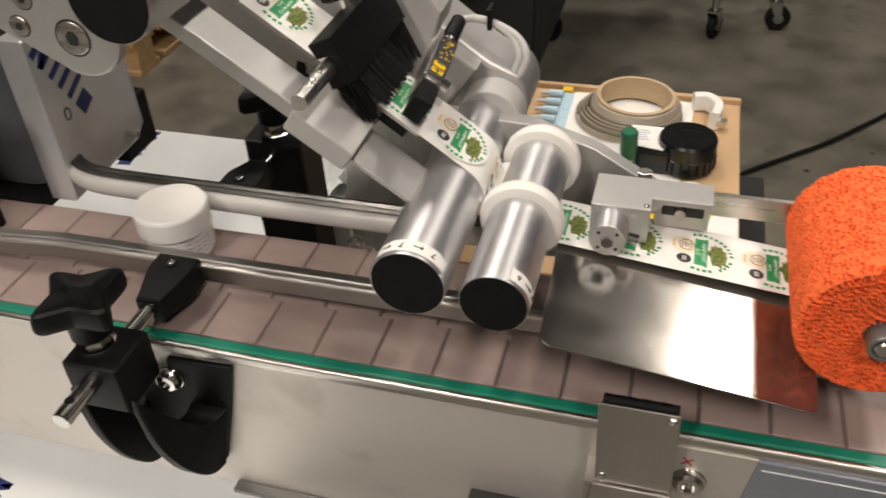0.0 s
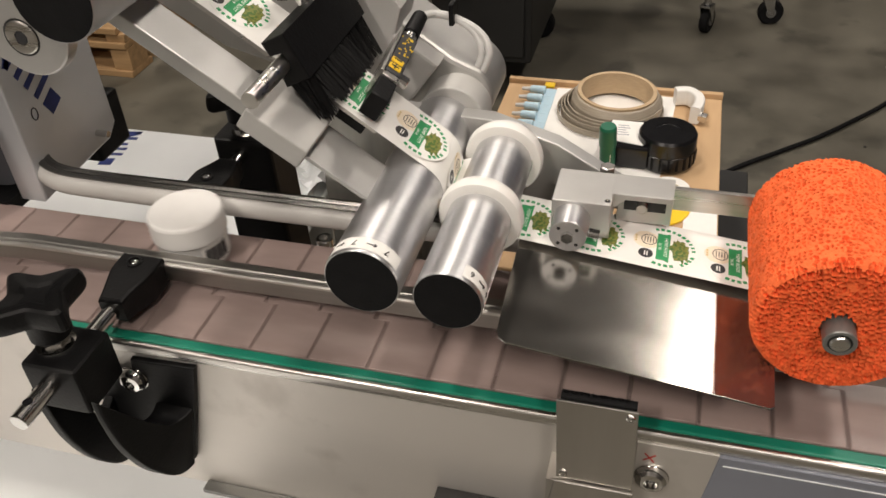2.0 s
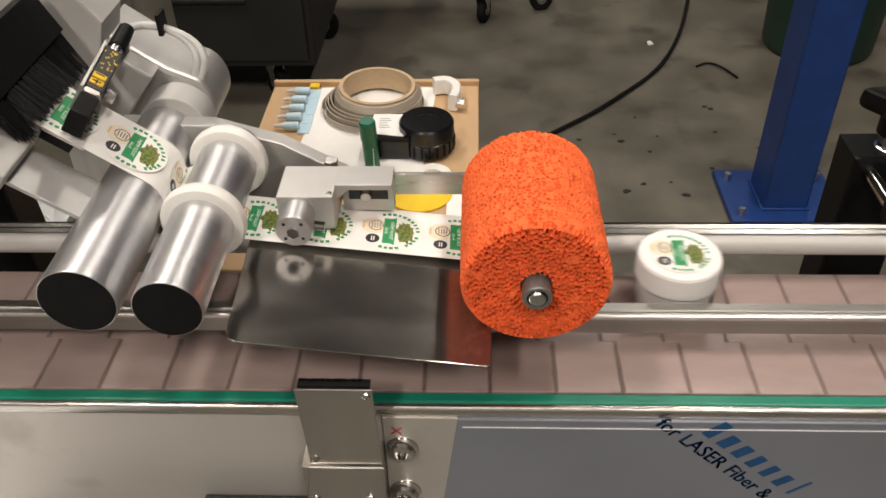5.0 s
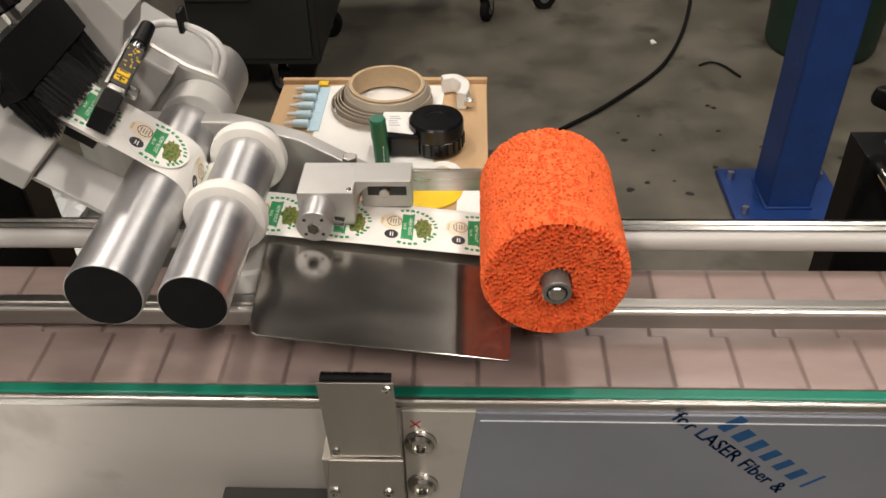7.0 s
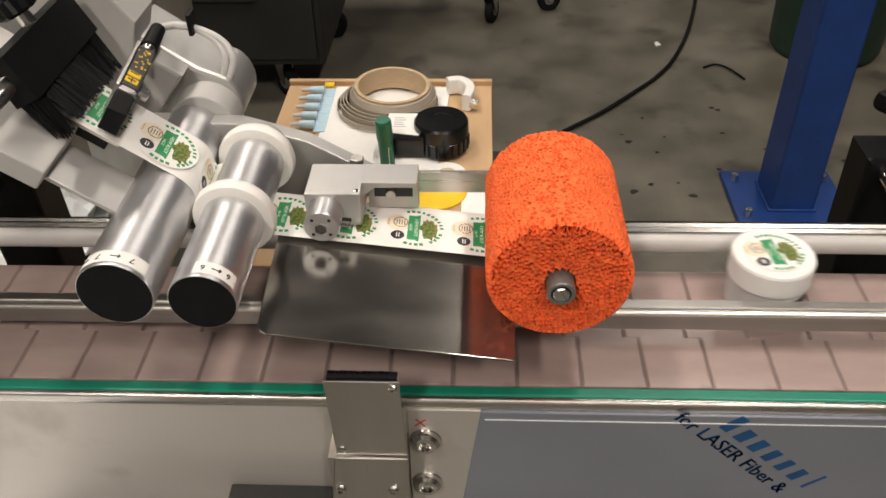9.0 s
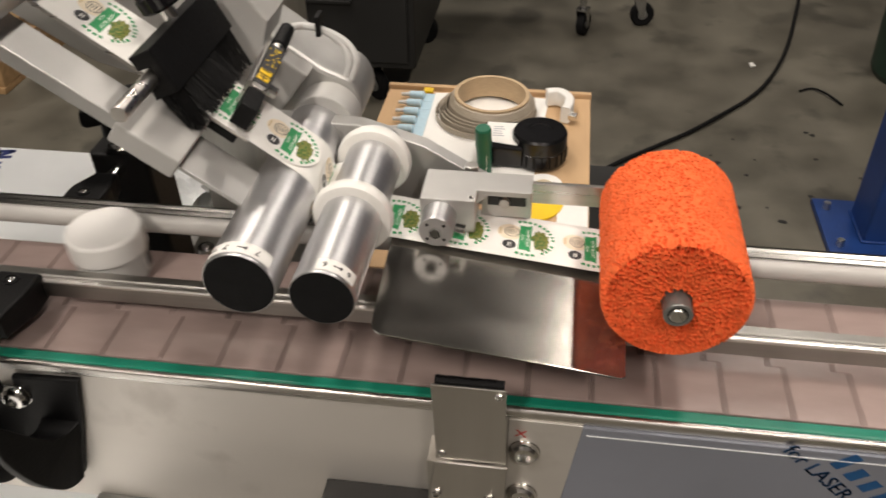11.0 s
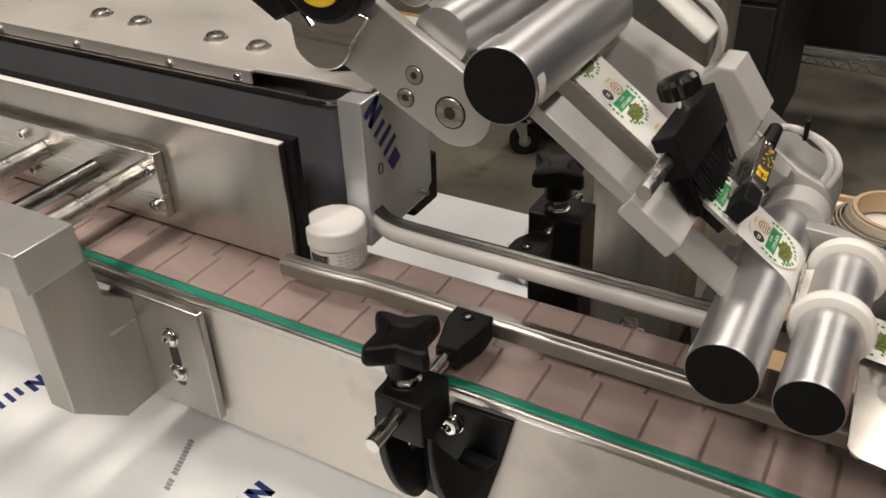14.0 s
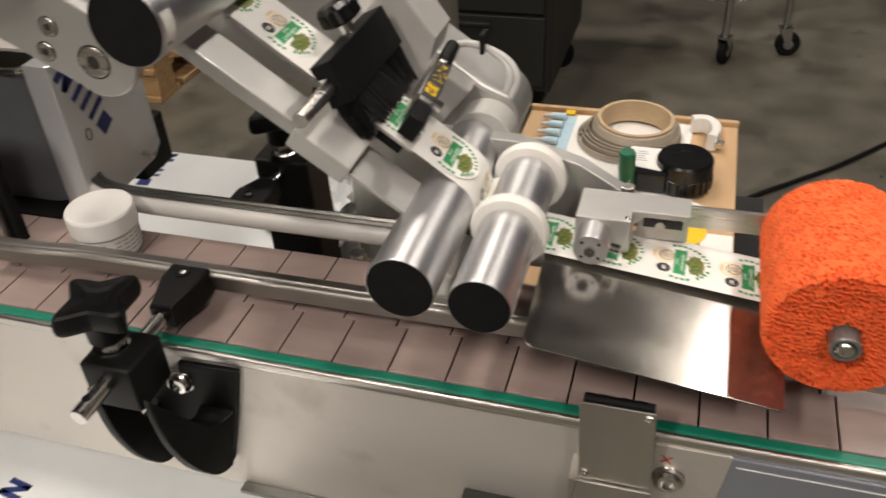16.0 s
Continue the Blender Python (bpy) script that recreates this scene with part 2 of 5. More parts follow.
def sweep(bm, path, section, up=(0, 0, 1), caps=True):
    """Draws a closed section of (side, up) pairs along a path."""
    path = [Vector(p) for p in path]
    rings = []
    for i, p in enumerate(path):
        d = (path[min(i + 1, len(path) - 1)] - path[max(i - 1, 0)]).normalized()
        side = d.cross(Vector(up))
        if side.length < 1e-4:
            side = d.cross(Vector((0, 1, 0)))
        side.normalize()
        u = side.cross(d)
        rings.append([bm.verts.new(p + side * s + u * h) for s, h in section])
    n = len(section)
    for a, b in zip(rings, rings[1:]):
        for i in range(n):
            bm.faces.new((a[i], a[(i + 1) % n], b[(i + 1) % n], b[i]))
    if caps:
        bm.faces.new(rings[0][::-1])
        bm.faces.new(rings[-1])
    bmesh.ops.recalc_face_normals(bm, faces=bm.faces)


def ring_section(r, n=12):
    return [(r * math.cos(2 * math.pi * i / n), r * math.sin(2 * math.pi * i / n)) for i in range(n)]


def round_rect(w, h, r, n=4):
    out = []
    for cx, cy, a0 in ((w / 2 - r, h / 2 - r, 0), (-w / 2 + r, h / 2 - r, 90), (-w / 2 + r, -h / 2 + r, 180), (w / 2 - r, -h / 2 + r, 270)):
        for k in range(n + 1):
            a = radians(a0 + 90 * k / n)
            out.append((cx + r * math.cos(a), cy + r * math.sin(a)))
    return out


def arc_pts(cx, cz, r, a0, a1, n=10):
    return [(cx + r * math.cos(radians(a0 + (a1 - a0) * k / n)), cz + r * math.sin(radians(a0 + (a1 - a0) * k / n))) for k in range(n + 1)]


ORIGIN = {}


def finish(bm, name, mat, at):
    me = bpy.data.meshes.new(name)
    bmesh.ops.translate(bm, vec=-Vector(at), verts=bm.verts)
    bm.to_mesh(me)
    bm.free()
    me.materials.append(mat)
    for p in me.polygons:
        p.use_smooth = True
    me.set_sharp_from_angle(angle=radians(21))
    return me


def thing(name, at, label, category, group="", kind=""):
    ob = new(name)
    ob.empty_display_size = 0.02
    ob.location = at
    ORIGIN[ob] = Vector(at)
    return tagged(ob, label, category, group, kind)


def part(name, bm, mat, parent, label=""):
    """One mesh under a thing or part, drawn in world places."""
    ob = new(name, finish(bm, name, mat, ORIGIN[parent]))
    ob.parent = parent
    ORIGIN[ob] = ORIGIN[parent]
    return tagged(ob, label)


def solo(name, bm, mat, at, label, category, group="", kind=""):
    ob = new(name, finish(bm, name, mat, at))
    ob.location = at
    ORIGIN[ob] = Vector(at)
    return tagged(ob, label, category, group, kind)


def B():
    return bmesh.new()


def quick(fn, *a, **k):
    bm = B()
    fn(bm, *a, **k)
    return bm


def text_mesh(bm, words, size, m, thick=0.0002):
    """Letters of the built-in font, laid by the matrix m (x along the line, y up)."""
    cu = bpy.data.curves.new("letters", "FONT")
    cu.body, cu.size, cu.align_x, cu.align_y, cu.extrude = words, size, "CENTER", "CENTER", thick
    cu.resolution_u = 2
    ob = bpy.data.objects.new("letters", cu)
    scene.collection.objects.link(ob)
    bpy.context.view_layer.update()
    me = bpy.data.meshes.new_from_object(ob.evaluated_get(bpy.context.evaluated_depsgraph_get()))
    bpy.data.objects.remove(ob)
    k = len(bm.verts)
    bm.from_mesh(me)
    bm.verts.ensure_lookup_table()
    bmesh.ops.transform(bm, matrix=m, verts=bm.verts[k:])
    bpy.data.meshes.remove(me)
    bpy.data.curves.remove(cu)


def screw(name, parent, p, axis, r, h, mat=STEEL, socket=True, washer=0.0):
    """A domed screw head with a hexagon socket."""
    bm = B()
    prof = [(r, 0), (r, h * 0.25), (r * 0.92, h * 0.62), (r * 0.72, h * 0.9), (r * 0.45, h), (r * 0.42, h)]
    if socket:
        prof += [(r * 0.40, h * 0.35), (0, h * 0.3)]
    else:
        prof += [(0, h * 1.03)]
    if washer:
        prof = [(washer, -0.0005), (washer, 0.0008), (r, 0.0008)] + prof[1:]
    lathe(bm, prof, p, axis, 24 if r > 0.004 else 12)
    return part(name, bm, mat, parent)


# ---- the hall ----
solo("floor", quick(box, -7, 7, -5, 9, -0.2, 0.0), CONCRETE, (0, 0, 0), "sealed grey-brown concrete workshop floor with stains", "floor", kind="structure")
solo("wall_north", quick(box, -7.2, 7.2, 9.0, 9.2, 0, 5), WALLPAINT, (0, 9, 0), "plain grey painted hall wall", "wall", kind="structure")
solo("wall_south", quick(box, -7.2, 7.2, -5.2, -5.0, 0, 5), WALLPAINT, (0, -5, 0), "plain grey painted hall wall", "wall", kind="structure")
solo("wall_west", quick(box, -7.2, -7.0, -5, 9, 0, 5), WALLPAINT, (-7, 0, 0), "plain grey painted hall wall", "wall", kind="structure")
solo("wall_east", quick(box, 7.0, 7.2, -5, 9, 0, 5), WALLPAINT, (7, 0, 0), "plain grey painted hall wall", "wall", kind="structure")
solo("ceiling", quick(box, -7.2, 7.2, -5.2, 9.2, 5.0, 5.2), CEILPAINT, (0, 0, 5), "dark painted hall ceiling", "ceiling", kind="structure")


def ceiling_light(x, y):
    t = thing("ceiling_light", (x, y, 4.6), "long white ceiling luminaire with a glowing diffuser", "ceiling light", "hall luminaires")
    part("housing", quick(box, x - 0.20, x + 0.20, y - 0.65, y + 0.65, 4.60, 4.68, 0.01), WHITE_PE, t)
    part("diffuser", quick(box, x - 0.18, x + 0.18, y - 0.62, y + 0.62, 4.585, 4.599, 0.003), LAMPGLOW, t)
    for dy in (-0.5, 0.5):
        part("hanger", quick(cyl, (x, y + dy, 4.68), (x, y + dy, 5.0), 0.004, 8), CHROME, t)
    d = bpy.data.lights.new("luminaire_light", "AREA")
    d.shape, d.size, d.size_y, d.energy, d.color = "RECTANGLE", 0.36, 1.24, LAMP_W[x, y], (1.0, 0.89, 0.785)
    new("luminaire_light", d).location = (x, y, 4.57)


for lx in (-1.6, 1.35):
    for ly in (-3.0, 0.55, 4.1):
        ceiling_light(lx, ly)

# ---- conveyor ----
X0, X1, TOP = -3.7, 3.1, 0.9
V = 0.1636
conveyor = thing("conveyor", (0, 0.05, 0), "stainless steel chain conveyor with green wear strips", "conveyor")
part("side_plate", quick(box, X0, X1, -0.0150, -0.0120, 0.768, 0.8935), PANEL, conveyor, "satin stainless side plate with faint scratches")
part("side_plate", quick(box, X0, X1, 0.0935, 0.0965, 0.768, 0.8885), PANEL, conveyor)
part("bottom_flange", quick(box, X0, X1, -0.0150, 0.01, 0.765, 0.768), PANEL, conveyor)
part("bottom_flange", quick(box, X0, X1, 0.07, 0.0965, 0.765, 0.768), PANEL, conveyor)
for y, nm in ((-0.0145, "top_edge"),):
    bm = B()
    sweep(bm, [(X0, y, 0.8955), (X1, y, 0.8955)], round_rect(0.0050, 0.0085, 0.0024))
    part(nm, bm, STEEL, conveyor, "rounded satin stainless edge")
for y, zz, mt in ((-0.0086, 0.8938, GREEN),):
    bm = B()
    sweep(bm, [(X0, y, zz), (X1, y, zz)], round_rect(0.0078, 0.012, 0.0015, 2))
    part("wear_strip", bm, mt, conveyor, "green plastic wear strip")
part("chain_bed", quick(box, X0, X1, -0.0060, 0.0930, 0.875, 0.8893), RUBBER, conveyor)
for x in (-3.3, -2.0, -1.72, 0.9, 2.8):
    for y in (-0.012, 0.090):
        part("leg", quick(box, x - 0.02, x + 0.02, y - 0.002, y + 0.002, 0.0, 0.768), STEEL_V, conveyor)
    part("foot_bar", quick(box, x - 0.025, x + 0.025, -0.06, 0.16, 0.0, 0.012, 0.002), STEEL, conveyor)
# faint dent line; dark ledge for a shaded recess low on the side plate
part("ledge", quick(box, -0.275, -0.2060, -0.036, -0.0152, 0.8110, 0.8145, 0.001), DARKMETAL, conveyor)
part("slot_bar", quick(box, -0.447, -0.300, -0.0240, -0.0152, 0.7650, 0.7690, 0.0008), GREYSTAND, conveyor)

# bolted cover plate, bolts and marker cross beside the film-covered panel
prism_bm = quick(prism, [(-0.1575, 0.8925), (-0.1135, 0.8925), (-0.1255, 0.79), (-0.1575, 0.79)], -0.0180, -0.0152, "xz", 0.0004)
part("cover_plate", prism_bm, PANEL, conveyor)
for z in (0.866, 0.825):
    screw("dome_bolt", conveyor, (-0.1475, -0.0180, z), (0, -1, 0), 0.0094, 0.0062, MIRROR, True, 0.0098)
bm = B()
for a in (45, -45):
    box(bm, -0.0042, 0.0042, -0.0001, 0.0001, -0.0004, 0.0004, m=pose(-0.150, -0.0183, 0.8815, 0, a + 5, 0))
part("marker_cross", bm, INKRED, conveyor, "red marker cross")
bm = quick(prism, [(-0.1145, 0.8925), (3.0, 0.8925), (3.0, 0.775), (-0.129, 0.775), (-0.124, 0.815)], -0.0190, -0.0152, "xz", 0.0006)
film_panel = part("film_panel", bm, FILMGREY, conveyor, "grey protective film on a steel side panel")
part("film_seam", quick(box, -0.112, 1.2, -0.0196, -0.0191, 0.8862, 0.8868), FILMWHITE, film_panel)
TXT = Matrix.Translation((0.0365, -0.0193, 0.8590)) @ pose(0, 0, 0, 90, 0, 0) @ pose(0, 0, 0, 0, 0, -42.5)
for k in range(7):   # the maker's name stays a row of plain slanted bars
    w, h = (0.0090, 0.0098, 0.0092, 0.0085, 0.0080, 0.0085, 0.0042)[k], (0.0155, 0.0112, 0.0112, 0.0112, 0.0112, 0.0112, 0.0165)[k]
    part("name_bar", quick(prism, [(-w / 2, 0), (w / 2 - 0.0022, 0), (w / 2, h), (-w / 2 + 0.0022, h)], -0.0001, 0.0001, "xy", 0, TXT @ pose(-0.0215 + k * 0.0130, 0.0095, 0)), INKCYAN, film_panel)
bm = B()
for d in (-0.00022, 0.0, 0.00022):   # heavy strokes
    text_mesh(bm, "for LASER Fiber &", 0.0136, TXT @ pose(d, 0, 0), 0.0001)
part("film_print", bm, INKCYAN, film_panel)

# small stainless bracket with a brush strip
bracket = thing("brush_bracket", (-0.18, -0.03, 0.87), "small bent stainless bracket with a black brush strip on top", "bracket")
part("upright", quick(prism, [(-0.2005, 0.9335), (-0.159, 0.9335), (-0.157, 0.8715), (-0.1985, 0.8715)], -0.0345, -0.033, "xz", 0.0004), STEEL_V, bracket)
part("foot", quick(prism, [(-0.1995, 0.8705), (-0.1565, 0.8705), (-0.1575, 0.80), (-0.2085, 0.80)], -0.0368, -0.0345, "xz", 0.0006), STEEL_V, bracket)
part("spacer", quick(box, -0.204, -0.158, -0.0345, -0.0152, 0.802, 0.868), STEEL_V, bracket)
part("brush_strip", quick(box, -0.1985, -0.160, -0.0335, -0.0285, 0.9337, 0.9357), RUBBER, bracket)
bm = B()
random.seed(4)
for i in range(140):
    x = -0.198 + 0.033 * random.random()
    cyl(bm, (x, -0.031 + 0.003 * random.random(), 0.9352), (x + random.uniform(-.001, .001), -0.030, 0.9368 + 0.0010 * random.random()), 0.00022, 4)
part("bristles", bm, BLACK, bracket)
for p in ((-0.1625, -0.0345, 0.9290), (-0.1950, -0.0345, 0.8765)):
    screw("screw", bracket, p, (0, -1, 0), 0.0026, 0.0018, MIRROR)
for p in ((-0.1985, -0.0368, 0.8415), (-0.1665, -0.0368, 0.8415)):
    screw("screw", bracket, p, (0, -1, 0), 0.0034, 0.0026, MIRROR)

# ---- guide rails ----
front_rail = thing("front_guide_rail", (-0.3, 0.036, 0.912), "stainless steel guide rail profile with a bent end", "guide rail")
pts = [(-0.652, 0.0320, 0.9185), (-0.625, 0.0322, 0.9185), (-0.605, 0.0335, 0.9185), (-0.585, 0.0355, 0.9185), (-0.565, 0.0365, 0.9185), (-0.50, 0.0365, 0.9185)]
path = smooth_path(pts, 5) + [Vector((x, 0.0365, 0.9185)) for x in (-0.3, 0.0, 0.6, 1.4)]
bm = B()
sweep(bm, path, [(-0.0075, -0.0062), (0.0045, -0.0062), (0.0045, 0.0042), (0.0006, 0.0046), (-0.0006, 0.0052), (-0.0010, 0.0060), (-0.0018, 0.0066), (-0.0075, 0.0069)])
part("rail_profile", bm, RAILSTEEL, front_rail)
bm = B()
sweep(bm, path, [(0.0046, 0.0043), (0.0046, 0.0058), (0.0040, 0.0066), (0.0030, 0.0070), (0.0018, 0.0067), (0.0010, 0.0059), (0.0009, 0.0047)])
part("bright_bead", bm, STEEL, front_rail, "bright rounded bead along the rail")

rear_rail = thing("rear_guide_rail", (-0.3, 0.11, 0.92), "white plastic guide rail held in a stainless channel", "guide rail")
pts = [(-0.632, 0.135, 0.926), (-0.615, 0.118, 0.926), (-0.595, 0.109, 0.926), (-0.56, 0.107, 0.926), (-0.50, 0.107, 0.926)]
path = smooth_path(pts, 5) + [Vector((x, 0.107, 0.926)) for x in (-0.3, 0.0, 0.6, 1.4)]
bm = B()
sweep(bm, path, [(0.0085 * math.cos(radians(a)), -0.0032 + 0.0083 * math.sin(radians(a))) for a in range(-90, 91, 15)] + [(-0.004, 0.0051), (-0.004, -0.0115)])
part("white_rail", bm, RAILWHITE, rear_rail)
bm = B()
sweep(bm, [p + Vector((0, 0.0055, 0.0)) for p in path], [(0.0015, -0.0125), (0.0015, 0.0054), (0.0088, 0.0054), (0.0090, 0.0064), (0.0060, 0.0074), (0.0036, 0.0066), (0.0010, 0.0076), (-0.0018, 0.0070), (-0.0018, -0.0125)])
part("channel", bm, CHANNEL, rear_rail)


# ---- guide rail clamps ----
def spline(pts, n=6):
    return [(p.x, p.y) for p in smooth_path([(a, b, 0) for a, b in pts], n)]


def rail_clamp(x, rail_y, side, inset=0.0, fore=0.0, kx=0.0):
    """side -1: outside the front plate, with a hooked bracket; 1: behind the chain, on a tall post."""
    t = thing("rail_clamp", (x, rail_y, 0.9), "black plastic guide rail clamp with star knob and steel rod", "clamp", "guide rail clamps")
    far = 0.0 if side < 0 else -0.012 + abs(inset) * 0.5
    def Y(v):   # v counts outward from the rail
        return rail_y + side * v
    def span(a, b):
        return min(Y(a), Y(b)), max(Y(a), Y(b))
    plan = spline([(x - 0.0145, Y(-0.006 + fore)), (x + 0.0145, Y(-0.006 + fore))], 1) + spline([(x + 0.0155, Y(0.006 + fore)), (x + 0.0145, Y(0.014 + fore)), (x + 0.0100, Y(0.028 + fore)), (x + 0.0085, Y(0.036 + fore))], 3) + \
        spline([(x - 0.0085, Y(0.036 + fore)), (x - 0.0100, Y(0.028 + fore)), (x - 0.0135, Y(0.014 + fore)), (x - 0.0145, Y(0.006 + fore))], 3)
    bm = quick(prism, plan, 0.9085, 0.9300, "xy", 0.0022)
    for v in bm.verts:   # the head falls away towards the rod
        k = max(0.0, (v.co.y - Y(0.010 + fore)) * side / 0.026)
        v.co.z -= 0.0040 * k if v.co.z > 0.92 else -0.0005 * k
    head = part("rail_head", bm, BLACK, t)
    bm = B()
    lathe(bm, [(0.0052, 0.0), (0.0052, 0.0012), (0.0042, 0.0016), (0.0034, 0.0016), (0.0033, 0.0004), (0, 0.0004)], (x - 0.001, Y(0.003 + fore), 0.9298), (0, 0, 1), 24)
    part("screw_collar", bm, BLACK, head)
    screw("screw", t, (x - 0.001, Y(0.003 + fore), 0.9302), (0, 0, 1), 0.0031, 0.0012, MIRROR)
    rod = part("rod", quick(cyl, (x - 0.001, Y(0.033 + fore), 0.9170), (x - 0.001, Y(0.128 + far + fore), 0.9170), 0.0055, 24, None, 0.0008), MIRROR, t, "bright steel rod with a cross hole")
    part("cross_hole", quick(cyl, (x - 0.001, Y(0.117 + far + fore), 0.9219), (x - 0.001, Y(0.117 + far + fore), 0.9226), 0.0028, 16), BLACKGLOSS, rod)
    v0, v1 = (0.070, 0.105) if side < 0 else (0.062 - inset, 0.100 - inset)
    if side < 0:
        part("cross_block", quick(box, x - 0.0195, x + 0.0170, *span(v0, v1 + 0.001), 0.893, 0.9285, 0.003, 3), BLACK, t)
        front = spline([(v1, 0.905), (v1, 0.888), (0.1010, 0.858), (0.091, 0.828), (0.077, 0.804), (0.066, 0.794), (0.0562, 0.792)], 5)
        inner = spline([(0.0562, 0.849), (0.0620, 0.846), (0.0680, 0.845), (0.0735, 0.850), (0.0775, 0.866), (0.0800, 0.886), (0.0815, 0.905)], 5)
        for xa, xb in ((x - 0.0215, x - 0.0145), (x + 0.0185, x + 0.0310)):
            edge = inner if xa < x else spline([(0.0568, 0.852), (0.0660, 0.850), (0.0760, 0.856), (0.0880, 0.874), (0.0985, 0.893)], 5)
            bm = quick(prism, [(Y(a), b) for a, b in front + edge], xa, xb, "yz", 0.0014)
            if xa > x:   # the outer cheek flares out to the width of the back plate
                for v in bm.verts:
                    if v.co.x > (xa + xb) / 2:
                        k = min(1.0, max(0.0, (Y(v1) - v.co.y) / (Y(v1) - Y(0.0565))))
                        v.co.x += (0.0145 + 0.23 * (v.co.z - 0.85)) * k - 0.0085 * (1 - k)
            part("hook_cheek", bm, BLACK, t)
        part("hook_back", quick(prism, spline([(x - 0.024, 0.872), (x - 0.024, 0.80), (x - 0.010, 0.789), (x + 0.012, 0.787), (x + 0.033, 0.797)], 4) + spline([(x + 0.0455, 0.845), (x + 0.0555, 0.8905)], 3) + [(x + 0.010, 0.8885), (x + 0.008, 0.876)], *span(0.0518, 0.0565), "xz", 0.001), BLACK, t)
        screw("dome_bolt", t, (x + 0.0090, Y(0.0565), 0.8725), (0, side, 0), 0.0092, 0.0072, MIRROR, True, 0.0098)
    else:
        part("cross_block", quick(prism, [(x - 0.024 + 0.6 * max(kx, 0), 0.9285), (x + 0.024 + 0.6 * max(kx, 0), 0.9285), (x + 0.027 + 0.6 * max(kx, 0), 0.77), (x - 0.022 + 0.6 * max(kx, 0), 0.77)], *span(v0, v1), "xz", 0.003), BLACK, t)
        part("post_foot", quick(box, x - 0.02, x + 0.02, *span(-0.020, v1), 0.772, 0.785, 0.002), BLACK, t)
    ky = Y((v0 + v1) / 2 - 0.001)
    x += kx
    bm = B()
    lathe(bm, [(0.0115, 0.9312), (0.0115, 0.9328), (0.0098, 0.9332), (0, 0.9332)], (x, ky, 0), (0, 0, 1), 28)
    lift = -0.0030 if side < 0 else -0.0045
    bmesh.ops.translate(bm, vec=(0, 0, lift), verts=bm.verts)
    part("washer", bm, MIRROR, t)
    part("nut", quick(cyl, (x, ky, 0.9330 + lift), (x, ky, 0.9425 + lift), 0.0085, 6, None, 0.0006), MIRROR, t)
    bm = B()
    lathe(bm, [(0, 0.9425), (0.0100, 0.9425), (0.0120, 0.9445), (0.0120, 0.957), (0.0140, 0.963), (0, 0.963)], (x, ky, 0), (0, 0, 1), 28)
    n, tips = 80, radians(64)
    star = []
    for k in range(n):
        a = 2 * math.pi * k / n
        d = (a - tips + math.pi / 4) % (math.pi / 2) - math.pi / 4
        flat = 1 / (math.cos(d) / 0.0345 + 61.0 * abs(math.sin(d)))
        r = (0.0292 ** -16 + flat ** -16) ** (-1 / 16)
        r = (r ** 16 + 0.0152 ** 16) ** (1 / 16)
        star.append((r * math.cos(a), r * math.sin(a)))
    rings = [[bm.verts.new((x + p * s, ky + q * s, h)) for p, q in star] for s, h in ((0.70, 0.9585), (0.92, 0.9605), (0.98, 0.9625), (1.0, 0.9655), (0.98, 0.9705), (0.94, 0.9735), (0.85, 0.9750), (0.5, 0.9740), (0.35, 0.9725), (0.15, 0.9725))]
    for a, b in zip(rings, rings[1:]):
        for k in range(n):
            bm.faces.new((a[k], a[(k + 1) % n], b[(k + 1) % n], b[k]))
    bm.faces.new(rings[0][::-1])
    bm.faces.new(rings[-1])
    bmesh.ops.translate(bm, vec=(0, 0, lift - 0.004 * (side < 0)), verts=bm.verts)
    part("star_knob", bm, BLACK, t)
    return t


rail_clamp(-0.481, 0.0365, -1, 0.0, 0.0085, -0.0075)
rail_clamp(-0.482, 0.117, 1, 0.0, 0.006, -0.004)
rail_clamp(0.186, 0.117, 1, -0.019, 0.0, 0.016)

# small support brackets with socket screws behind the chain
for x in (-0.392, 0.33):
    t = thing("rail_support", (x, 0.125, 0.77), "small steel rail support bracket with a socket screw", "bracket")
    part("support_plate", quick(box, x - 0.010, x + 0.010, 0.0968, 0.126, 0.880, 0.884, 0.001), STEEL, t)
    part("support_leg", quick(box, x - 0.010, x + 0.010, 0.0967, 0.0998, 0.79, 0.880, 0.0008), STEEL, t)
    bm = B()
    lathe(bm, [(0.0062, 0.0), (0.0062, 0.0110), (0.0056, 0.0118), (0.0036, 0.0118), (0.0035, 0.0060), (0, 0.0060)], (x, 0.116, 0.884), (0, 0, 1), 24)
    part("socket_screw", bm, MIRROR, t)

# ---- label applicator ----
SL = math.atan(0.727)                       # slope of the upper label web
SV, NV = Vector((math.cos(SL), 0, -math.sin(SL))), Vector((math.sin(SL), 0, math.cos(SL)))
W0 = Vector((-0.38, 0, 1.0745))             # a point on the upper web
WY0, WY1 = 0.0525, 0.0955


def slope(s, y, n):
    """Place at s along the web's fall, n off it."""
    p = W0 + SV * s + NV * n
    return Vector((p.x, y, p.z))


MS = Matrix(((SV.x, 0, NV.x, W0.x), (0, 1, 0, 0), (SV.z, 0, NV.z, W0.z), (0, 0, 0, 1)))

machine = thing("label_applicator", (-0.42, 0.3, 0.0), "grey and aluminium label applicator head on a metal stand", "label applicator")


